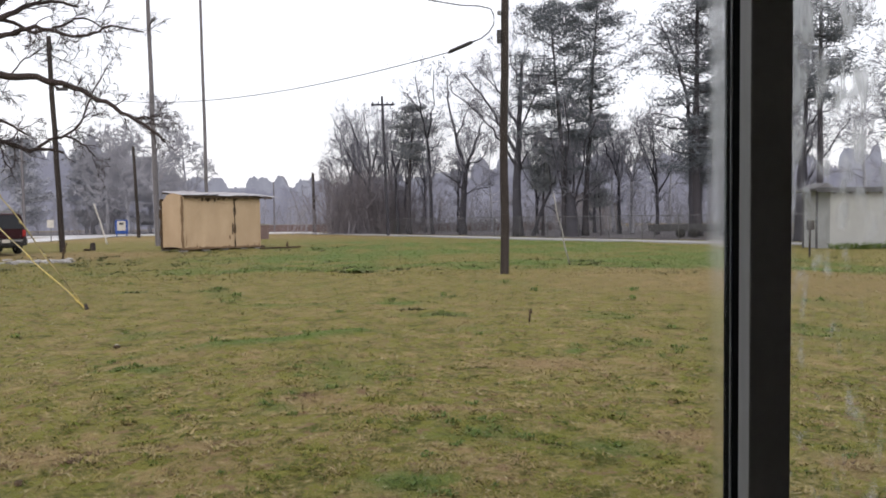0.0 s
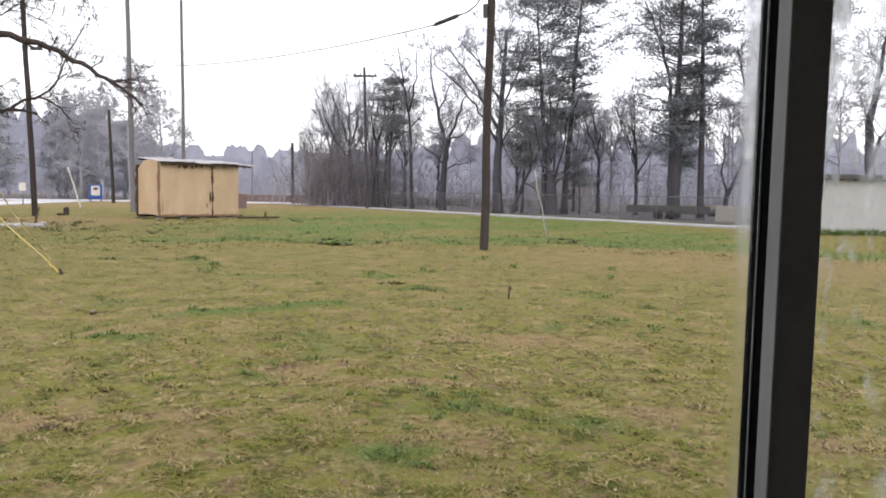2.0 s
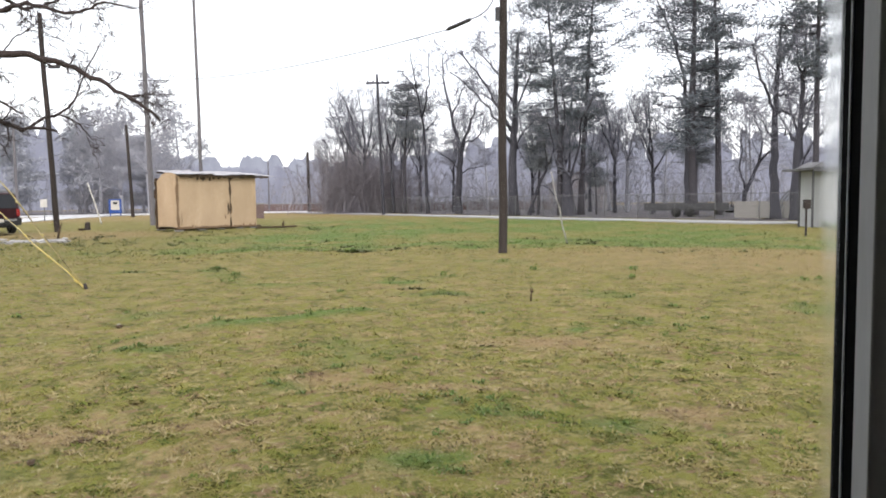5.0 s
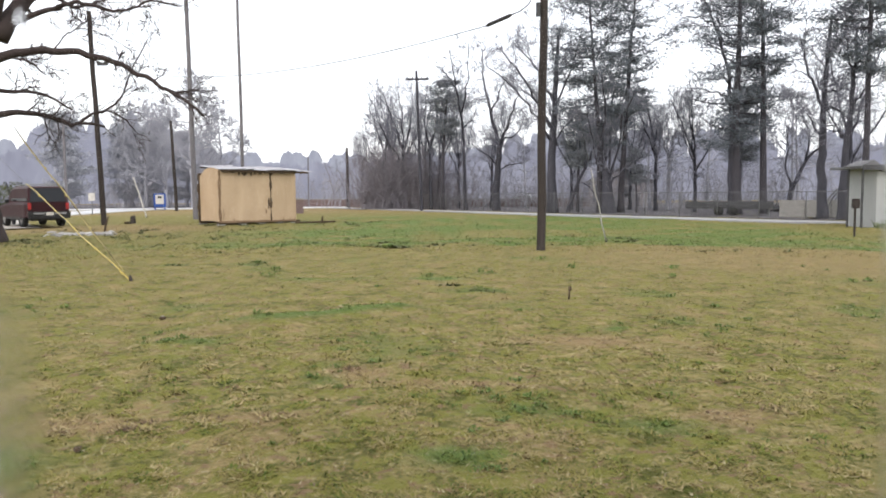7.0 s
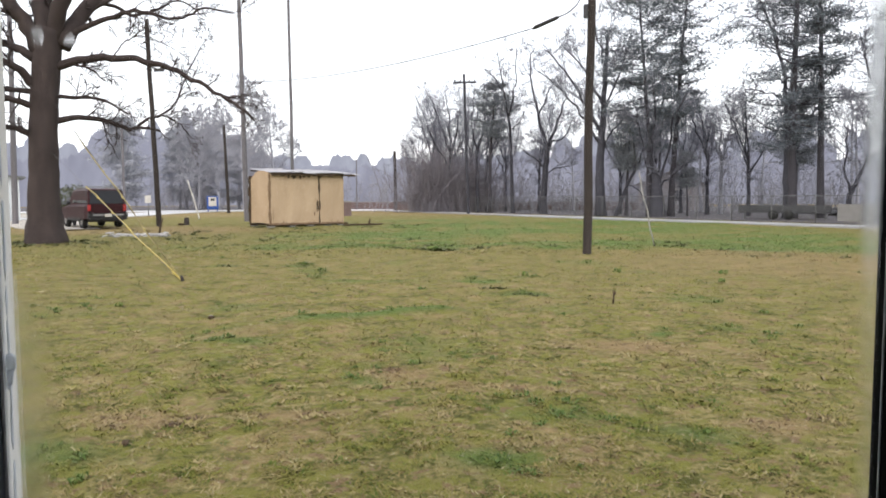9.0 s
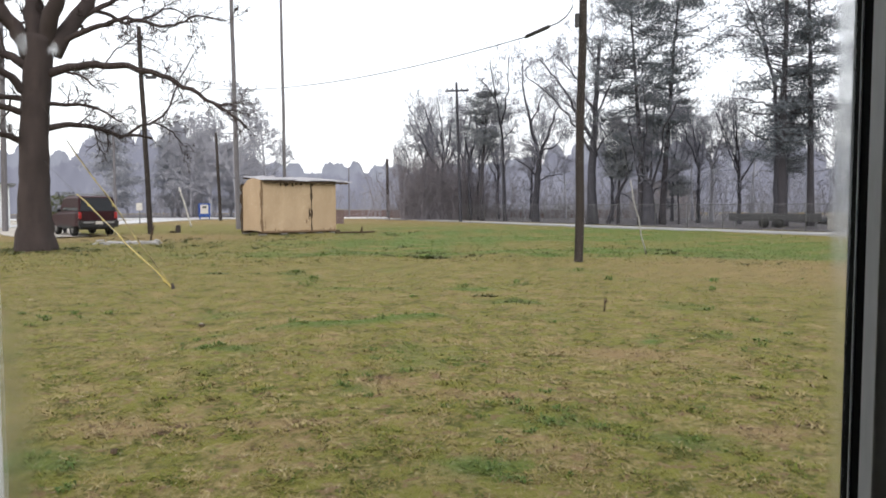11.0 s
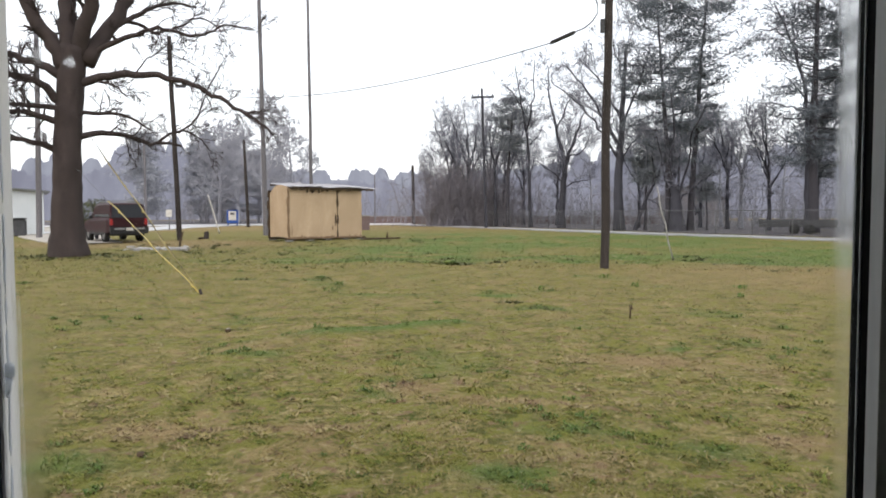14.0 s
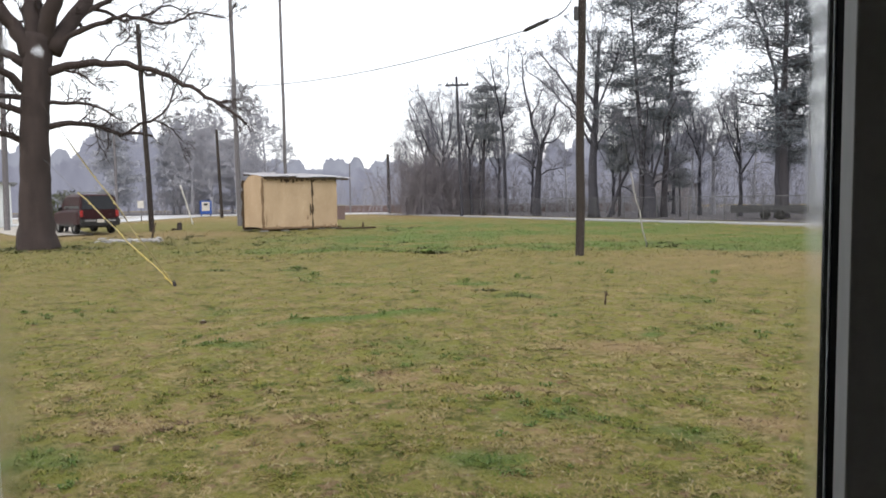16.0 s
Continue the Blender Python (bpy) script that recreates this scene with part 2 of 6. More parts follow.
M_BLUE = surface("blue_box_paint", (0.02, 0.06, 0.25), (0.04, 0.1, 0.36), 4, 30, 0.4, bump=0.05)
M_WHITE = surface("dull_white_paint", (0.29, 0.3, 0.3), (0.38, 0.39, 0.385), 1.2, 20, 0.8, bump=0.15)
M_LEFTWHITE = surface("pale_blue_siding", (0.5, 0.54, 0.56), (0.64, 0.67, 0.69), 1.2, 20, 0.7, bump=0.1)
M_SHINGLE = surface("grey_shingles", (0.08, 0.08, 0.085), (0.2, 0.2, 0.205), 3, 30, 0.9, bump=0.4)
# Brown is lightened and greyed for haze over the far house.
M_HOUSE = surface("brown_house_wall", (0.2, 0.18, 0.18), (0.27, 0.245, 0.25), 1.5, 20, 0.85, bump=0.1)
M_DARK = surface("dark_trailer_paint", (0.03, 0.032, 0.036), (0.09, 0.09, 0.095), 2, 20, 0.7, bump=0.1)
M_BRONZE = surface("brown_grey_aluminium", (0.32, 0.315, 0.31), (0.4, 0.395, 0.39), 4, 90, 0.5, bump=0.03, spec=0.3)
M_VINYL = surface("grey_vinyl_reveal", (0.6, 0.61, 0.62), (0.72, 0.73, 0.74), 9, 120, 0.7, bump=0.05, spec=0.1, stretch=(1, 1, 0.2))
M_JAMB = surface("blue_grey_jamb", (0.13, 0.145, 0.175), (0.19, 0.21, 0.245), 9, 120, 0.85, bump=0.05, spec=0.03)
M_GASKET = surface("black_gasket", (0.005, 0.005, 0.005), (0.011, 0.011, 0.011), 8, 90, 0.9, bump=0.05, spec=0.03)


def sealant(name):
    """Pale silicone that lets light through."""
    m, n, l = material(name)
    out, a, b, mix = (n.new(k) for k in ("ShaderNodeOutputMaterial", "ShaderNodeBsdfDiffuse", "ShaderNodeBsdfTranslucent", "ShaderNodeMixShader"))
    t = n.new("ShaderNodeTexNoise")
    t.inputs["Scale"].default_value, t.inputs["Detail"].default_value = 120, 4
    r = ramp(n, ((0.3, (0.55, 0.58, 0.62)), (0.7, (0.85, 0.88, 0.92))))
    l.new(t.outputs["Fac"], r.inputs["Fac"])
    l.new(r.outputs[0], a.inputs["Color"])
    l.new(r.outputs[0], b.inputs["Color"])
    mix.inputs["Fac"].default_value = 0.6
    l.new(a.outputs[0], mix.inputs[1])
    l.new(b.outputs[0], mix.inputs[2])
    l.new(mix.outputs[0], out.inputs["Surface"])
    return m


M_SEALANT = sealant("ragged_pale_sealant")
# Unseen room surfaces, kept pale so daylight bounces onto the window stile.
M_PLASTER = surface("room_plaster", (0.76, 0.75, 0.73), (0.84, 0.83, 0.81), 1.2, 40, 0.9, bump=0.08)
M_FLOOR = surface("pale_room_floor", (0.45, 0.42, 0.38), (0.56, 0.53, 0.48), 3, 30, 0.5, bump=0.1, stretch=(1, 0.15, 1))


def glass(name, haze, wet, white):
    """Window glass: clear, with a film of condensation towards its edges and water runs on it."""
    m, n, l = material(name)
    out, clear, gloss, fr = (n.new(k) for k in ("ShaderNodeOutputMaterial", "ShaderNodeBsdfTransparent", "ShaderNodeBsdfGlossy", "ShaderNodeFresnel"))
    fr.inputs["IOR"].default_value = 1.18
    gloss.inputs["Roughness"].default_value = 0.02
    co = n.new("ShaderNodeTexCoord")
    mp = n.new("ShaderNodeMapping")
    mp.inputs["Scale"].default_value = (95, 1, 26)
    l.new(co.outputs["Object"], mp.inputs["Vector"])
    runs = n.new("ShaderNodeTexNoise")
    runs.inputs["Scale"].default_value, runs.inputs["Detail"].default_value, runs.inputs["Distortion"].default_value = 1.0, 3, 0.6
    l.new(mp.outputs[0], runs.inputs["Vector"])
    patch = n.new("ShaderNodeTexNoise")
    patch.inputs["Scale"].default_value, patch.inputs["Detail"].default_value = 9.0, 3
    l.new(co.outputs["Object"], patch.inputs["Vector"])
    film, blur = n.new("ShaderNodeBsdfTranslucent"), n.new("ShaderNodeBsdfRefraction")
    film.inputs["Color"].default_value = (0.75, 0.78, 0.8, 1)
    blur.inputs["IOR"].default_value, blur.inputs["Roughness"].default_value = 1.04, 0.25
    bp = n.new("ShaderNodeBump")
    bp.inputs["Strength"].default_value, bp.inputs["Distance"].default_value = wet, 0.01
    l.new(runs.outputs["Fac"], bp.inputs["Height"])
    l.new(bp.outputs[0], blur.inputs["Normal"])
    edge = n.new("ShaderNodeAttribute")
    edge.attribute_name = "film"
    fac = n.new("ShaderNodeMath")
    fac.operation = "MULTIPLY_ADD"
    shift = n.new("ShaderNodeMath")
    shift.operation = "SUBTRACT"
    shift.inputs[1].default_value = 0.5
    l.new(patch.outputs["Fac"], shift.inputs[0])
    l.new(shift.outputs[0], fac.inputs[0])
    fac.inputs[1].default_value = 0.5
    streak = n.new("ShaderNodeMath")
    streak.operation = "MULTIPLY_ADD"
    streak.inputs[1].default_value = wet * 3.2
    low = n.new("ShaderNodeMath")
    low.operation = "SUBTRACT"
    low.inputs[1].default_value = 0.5
    l.new(runs.outputs["Fac"], low.inputs[0])
    l.new(low.outputs[0], streak.inputs[0])
    l.new(edge.outputs["Fac"], streak.inputs[2])
    l.new(streak.outputs[0], fac.inputs[2])
    mr = n.new("ShaderNodeMapRange")
    mr.interpolation_type = "SMOOTHSTEP"
    mr.inputs["From Min"].default_value, mr.inputs["From Max"].default_value, mr.inputs["To Max"].default_value = 0.3, 0.8, haze
    l.new(fac.outputs[0], mr.inputs["Value"])
    veil = n.new("ShaderNodeMixShader")
    high = n.new("ShaderNodeAttribute")
    high.attribute_name = "mist"
    share = n.new("ShaderNodeMath")
    share.operation = "MULTIPLY"
    share.inputs[1].default_value = white
    l.new(high.outputs["Fac"], share.inputs[0])
    l.new(share.outputs[0], veil.inputs["Fac"])
    l.new(blur.outputs[0], veil.inputs[1])
    l.new(film.outputs[0], veil.inputs[2])
    body, top = n.new("ShaderNodeMixShader"), n.new("ShaderNodeMixShader")
    l.new(mr.outputs[0], body.inputs["Fac"])
    l.new(clear.outputs[0], body.inputs[1])
    l.new(veil.outputs[0], body.inputs[2])
    l.new(fr.outputs[0], top.inputs["Fac"])
    l.new(body.outputs[0], top.inputs[1])
    l.new(gloss.outputs[0], top.inputs[2])
    l.new(top.outputs[0], out.inputs["Surface"])
    return m


M_PANE, M_WETPANE = glass("misted_window_glass", 0.95, 0.06, 0.26), glass("wet_window_glass", 0.82, 0.5, 0.6)


# Emission only: the woods glow in the colour of the haze before them.
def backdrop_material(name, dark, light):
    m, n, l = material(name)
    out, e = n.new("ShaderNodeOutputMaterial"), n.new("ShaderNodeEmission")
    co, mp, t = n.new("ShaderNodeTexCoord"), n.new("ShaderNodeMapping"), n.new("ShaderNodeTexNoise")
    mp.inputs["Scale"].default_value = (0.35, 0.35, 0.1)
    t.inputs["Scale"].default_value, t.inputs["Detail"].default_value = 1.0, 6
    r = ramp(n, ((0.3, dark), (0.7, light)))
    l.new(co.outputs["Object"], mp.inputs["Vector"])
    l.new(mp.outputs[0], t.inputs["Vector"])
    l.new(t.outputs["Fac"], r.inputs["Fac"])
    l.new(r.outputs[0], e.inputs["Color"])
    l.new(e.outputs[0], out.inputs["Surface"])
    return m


# Haze tones for the two sheets of woods, paler on the farther one.
M_MIST = backdrop_material("mist_glow", (0.242, 0.248, 0.31), (0.327, 0.336, 0.412))
M_FARMIST = backdrop_material("far_mist_glow", (0.306, 0.32, 0.385), (0.38, 0.396, 0.468))


# ---------------------------------------------------------------- building helpers
def link_mesh(name, verts, faces, mat, parent=None, label="", smooth=False):
    me = bpy.data.meshes.new(name)
    me.from_pydata([tuple(v) for v in verts], [], [tuple(f) for f in faces])
    me.materials.append(mat)
    if smooth:
        me.polygons.foreach_set("use_smooth", [True] * len(me.polygons))
    ob = new(name, me)
    if parent:
        ob.parent = parent
    return tagged(ob, label)


def part(name, bm, mat, parent=None, label="", smooth=False):
    bmesh.ops.recalc_face_normals(bm, faces=bm.faces[:])
    me = bpy.data.meshes.new(name)
    bm.to_mesh(me)
    bm.free()
    me.materials.append(mat)
    if smooth:
        me.polygons.foreach_set("use_smooth", [True] * len(me.polygons))
    ob = new(name, me)
    if parent:
        ob.parent = parent
    return tagged(ob, label)


def base(name, m, label, category, group="", kind=""):
    ob = new(name)
    ob.empty_display_size = 0.2
    ob.matrix_world = m
    return tagged(ob, label, category, group, kind)


def add_box(bm, lo, hi, bevel=0.0):
    g = bmesh.ops.create_cube(bm, size=1)
    for v in g["verts"]:
        v.co = Vector([lo[i] + (v.co[i] + 0.5) * (hi[i] - lo[i]) for i in range(3)])
    if bevel:
        es = list({e for v in g["verts"] for e in v.link_edges})
        bmesh.ops.bevel(bm, geom=es, offset=bevel, segments=2, affect="EDGES")
    return g["verts"]


def box(name, lo, hi, mat, parent=None, label="", bevel=0.0):
    bm = bmesh.new()
    add_box(bm, lo, hi, bevel)
    return part(name, bm, mat, parent, label)


def tube_data(points, radii, sides=6, caps=True):
    """Vertices and faces of a tapered tube along points."""
    p = np.asarray(points, float)
    k = len(p)
    d = np.gradient(p, axis=0)
    d /= np.linalg.norm(d, axis=1)[:, None] + 1e-9
    ref = np.array([0.0, 0.0, 1.0]) if abs(d[:, 2]).mean() < 0.8 else np.array([1.0, 0.0, 0.0])
    a = np.cross(d, ref)
    a /= np.linalg.norm(a, axis=1)[:, None] + 1e-9
    c = np.cross(d, a)
    th = np.arange(sides) * 2 * np.pi / sides
    ring = a[:, None, :] * np.cos(th)[None, :, None] + c[:, None, :] * np.sin(th)[None, :, None]
    v = (p[:, None, :] + ring * np.asarray(radii, float)[:, None, None]).reshape(-1, 3)
    f = []
    for i in range(k - 1):
        for j in range(sides):
            q = (j + 1) % sides
            f.append((i * sides + j, i * sides + q, (i + 1) * sides + q, (i + 1) * sides + j))
    if caps:
        f.append(tuple(range(sides - 1, -1, -1)))
        f.append(tuple((k - 1) * sides + j for j in range(sides)))
    return v, f


def tubes(name, lines, mat, parent=None, label="", smooth=True):
    """One mesh of many tubes: lines of (points, radii, sides)."""
    vs, fs, at = [], [], 0
    for pts, rad, sides in lines:
        v, f = tube_data(pts, rad, sides, sides > 4)
        vs.append(v)
        fs += [tuple(i + at for i in q) for q in f]
        at += len(v)
    return link_mesh(name, np.concatenate(vs), fs, mat, parent, label, smooth)


def sag(a, b, drop, count=14):
    a, b = np.array(a, float), np.array(b, float)
    s = np.linspace(0, 1, count)[:, None]
    p = a + (b - a) * s
    p[:, 2] -= (4 * drop * s * (1 - s))[:, 0]
    return p


def blob(bm, centre, size, rng, rough=0.25):
    """A rough stone."""
    g = bmesh.ops.create_icosphere(bm, subdivisions=1, radius=1)
    for v in g["verts"]:
        k = 1 + rng.uniform(-rough, rough)
        v.co = Vector([centre[i] + v.co[i] * size[i] * k for i in range(3)])


# ---------------------------------------------------------------- ground
def wave(x, y, scale, seed):
    """Smooth noise over the plan, -1 to 1."""
    r = np.random.default_rng(seed)
    out = np.zeros_like(x)
    for k in range(7):
        a, ph = r.uniform(0, 2 * np.pi), r.uniform(0, 2 * np.pi)
        f = r.uniform(0.5, 1.6) / scale
        out += np.sin((x * np.cos(a) + y * np.sin(a)) * f * 2 * np.pi + ph)
    return out / 4.0


def soft(v, lo, hi):
    s = np.clip((v - lo) / (hi - lo), 0, 1)
    return s * s * (3 - 2 * s)


# greener and barer patches of the lawn: x, y, half widths, strength
GREENS = ((1.48, 8.28, 0.2, 0.2, 0.8), (2.28, 8.54, 0.2, 0.2, 0.7), (-1.31, 5.73, 0.22, 0.22, 0.7), (0.21, 4.97, 0.5, 0.25, 0.5), (1.07, 4.65, 0.5, 0.22, 0.55), (-0.19, 4.06, 0.35, 0.2, 0.8),
          (-0.79, 13.1, 0.5, 0.35, 0.8), (-0.02, 11.4, 0.5, 0.25, 0.7), (-3.0, 7.2, 0.5, 0.25, 0.6), (-2.9, 3.9, 0.6, 0.3, 0.6))
WORN = ((1.06, 7.5, 0.8, 0.5, 0.75), (-1.1, 5.95, 0.35, 0.25, 0.8), (-2.7, 4.65, 0.6, 0.3, 0.7), (1.62, 4.9, 0.35, 0.2, 1.0), (-0.4, 5.55, 0.7, 0.12, 0.9), (-1.6, 4.75, 0.5, 0.15, 0.8), (2.5, 4.25, 0.3, 0.2, 1.0), (-0.9, 12.2, 0.8, 0.25, 0.6))


def ridge(x, y):
    """An old wheel mark: a low grassy lip across the lawn."""
    return np.exp(-((y - (8.45 + 0.72 * (x + 2.55) + 0.12 * wave(x, y, 1.5, 61))) / 0.22) ** 2) * soft(x, -3.6, -2.6) * (1 - soft(x, -1.2, -0.7))


def lushness(x, y):
    reach = np.hypot(x, y) + 1.2 * wave(x, y, 6, 3)
    band = soft(reach, 20.5, 22.0) * (1 - soft(reach, 47, 58)) * np.clip(0.6 + 0.3 * wave(x, y, 9, 5) + 0.4 * wave(x, y, 2.5, 6), 0.03, 1) * (1 - 0.8 * soft(x, 11, 15))
    band *= 0.3 + 0.7 * soft(x, -14, -4)
    spots = soft(wave(x, y, 3.2, 11), 0.25, 0.95) * 0.45 + soft(wave(x, y, 1.3, 12), 0.5, 1.1) * 0.35
    strip = ridge(x, y) * 1.1
    near = np.zeros_like(x)
    for px, py, rx, ry, k in GREENS:
        near = np.maximum(near, 1.3 * k * np.exp(-((x - px) / rx) ** 2 - ((y - py) / ry) ** 2))
    return np.clip(np.maximum(np.maximum(band, spots * (1 - soft(reach, 16, 21))), np.maximum(strip, near)), 0, 1)


def dryness(x, y):
    reach = np.hypot(x, y) + 0.8 * wave(x, y, 5, 23)
    ring = soft(reach, 11.0, 16.0) * (1 - soft(reach, 20.6, 22.2)) * (0.3 + 0.35 * soft(x, -2, 6))
    spots = soft(wave(x, y, 2.4, 21), 0.35, 1.05) * 0.6 + soft(wave(x, y, 1.1, 22), 0.55, 1.2) * 0.4
    worn = np.zeros_like(x)
    for px, py, rx, ry, k in WORN:
        worn = np.maximum(worn, 1.4 * k * np.exp(-((x - px) / rx) ** 2 - ((y - py) / ry) ** 2))
    track = soft(np.hypot((x + 19) / 9, (y - 33) / 5.5), 1.3, 0.5) * 0.75
    far = 0.7 * soft(reach, 52, 66)
    ring = np.maximum(ring, far)
    return np.clip(np.maximum(np.maximum(ring, spots * (1 - soft(reach, 16, 21))), np.maximum(worn, track)), 0, 1)


def ground_height(x, y):
    reach = np.hypot(x, y)
    z = 0.014 * wave(x, y, 0.55, 30) + 0.016 * wave(x, y, 1.4, 31) + 0.03 * wave(x, y, 5, 32)
    z = z + 0.07 * ridge(x, y)
    return z * soft(reach, 1.5, 4) * (1 - soft(reach, 60, 120))


def spread_axis(lo, hi, step, far, count):
    fine = np.arange(lo, hi + step / 2, step)
    out = np.geomspace(step * 3, far, count)
    return np.concatenate([lo - out[::-1], fine, hi + out])


gx, gy = spread_axis(-26, 22, 0.22, 1800, 26), spread_axis(1.0, 46, 0.22, 1800, 26)
X, Y = np.meshgrid(gx, gy)
fx, fy = X.ravel(), Y.ravel()
nx = len(gx)
faces = [(j * nx + i, j * nx + i + 1, (j + 1) * nx + i + 1, (j + 1) * nx + i) for j in range(len(gy) - 1) for i in range(nx - 1)]
ground = link_mesh("ground", np.stack([fx, fy, ground_height(fx, fy)], 1), faces, M_LAWN, smooth=True)


def fields(ob):
    co = np.empty(len(ob.data.vertices) * 3)
    ob.data.vertices.foreach_get("co", co)
    co = co.reshape(-1, 3)
    for key, fn in (("lush", lushness), ("dry", dryness)):
        ob.data.attributes.new(key, "FLOAT", "POINT").data.foreach_set("value", fn(co[:, 0], co[:, 1]).astype(np.float32))


fields(ground)
tagged(ground, "patchy winter lawn of straw and green grass", "ground", kind="structure")


def strip(name, near, width, mat, z, label, category):
    """A flat band of road with a raised edge, along points, to the far side of them."""
    p = np.array(near, float)
    d = np.gradient(p, axis=0)
    d /= np.linalg.norm(d, axis=1)[:, None]
    side = np.stack([d[:, 1], -d[:, 0]], 1)
    v, f = [], []
    for q, s, w in zip(p, side, np.broadcast_to(width, len(p))):
        for k, zz in ((0, -0.05), (0, z), (w, z), (w, -0.05)):
            v.append((q[0] + s[0] * k, q[1] + s[1] * k, zz))
    for i in range(len(p) - 1):
        for j in range(3):
            f.append((i * 4 + j, i * 4 + j + 1, i * 4 + j + 5, i * 4 + j + 4))
    ob = link_mesh(name, v, f, mat)
    return tagged(ob, label, category, kind="structure")


strip("road", [(90, 33.5), (40, 33.5), (24, 33.4), (19, 33.9), (14.5, 37.5), (6, 49), (-3, 62.4), (-12, 76), (-22, 91), (-34, 109)],
      2.6, M_ROAD, 0.06, "pale wet concrete road beside a fence", "road")
strip("side_road", [(-15, 84), (-26, 82.5), (-36, 80), (-48, 74), (-66, 62), (-95, 40)], 9.0, M_SHEENROAD, 0.07, "pale wet side road across the lawn's far edge", "road")
strip("driveway", [(-22.4, 31.7), (-26, 34.6), (-33, 42), (-40, 51), (-50, 66)], [2.6, 3.6, 5.0, 7.0, 10.0], M_DIRT, 0.05, "pale gravel drive behind the oak", "driveway")

strip("access_road", [(-35.2, 83), (-34.9, 76), (-33.5, 63), (-32.1, 55), (-33.5, 50), (-38, 46.5)], 5.5, M_SHEENROAD, 0.06, "pale wet access road joining the side road", "road")
strip("woodland_floor_beyond", [(-15, 93.4), (-26, 91.8), (-37.5, 89.3), (-52, 82.4), (-71, 69.8), (-100, 47.8)], 50.0, M_LITTER, 0.035, "brown leaf litter beyond the side road", "ground")
strip("woodland_floor", [(60, 38.2), (25.5, 38.2), (21.8, 38.6), (18.3, 40.8), (10.1, 52.0), (1.1, 65.4), (-8.0, 79.2), (-14, 88)], 60.0, M_LITTER, 0.03, "brown leaf litter under the trees", "ground")
# grass blades near the window
rng = np.random.default_rng(4)


def blades(name, count, lo, hi, tall, wide, mat, label, sparse=1.0):
    r = lo * (hi / lo) ** rng.random(count) ** sparse
    a = rng.uniform(radians(-44), radians(58), count)
    x, y = -r * np.sin(a), r * np.cos(a)
    keep = y > 1.2
    x, y, r = x[keep], y[keep], r[keep]
    c = len(x)
    z = ground_height(x, y)
    h = rng.uniform(0.35, 1.0, c) * tall * (0.7 + 0.6 * lushness(x, y)) * np.clip(0.75 + 0.4 * wave(x, y, 0.6, 44) + 0.4 * wave(x, y, 0.22, 45), 0.15, 1.8)
    w = rng.uniform(0.5, 1.0, c) * wide * np.clip(r / 6, 0.8, 2.2)
    th, lean, la = rng.uniform(0, np.pi, c), rng.uniform(0.6, 2.4, c) * h, rng.uniform(0, 2 * np.pi, c)
    v = np.empty((c, 3, 3))
    v[:, 0] = np.stack([x - w * np.cos(th), y - w * np.sin(th), z - 0.004], 1)
    v[:, 1] = np.stack([x + w * np.cos(th), y + w * np.sin(th), z - 0.004], 1)
    v[:, 2] = np.stack([x + lean * np.cos(la), y + lean * np.sin(la), z + h], 1)
    f = np.arange(c * 3).reshape(c, 3)
    ob = link_mesh(name, v.reshape(-1, 3), f.tolist(), mat)
    fields(ob)
    return tagged(ob, label, "grass", kind="stuff")


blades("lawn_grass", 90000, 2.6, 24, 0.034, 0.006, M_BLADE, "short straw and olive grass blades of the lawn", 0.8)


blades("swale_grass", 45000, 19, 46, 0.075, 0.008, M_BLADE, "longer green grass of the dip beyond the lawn")


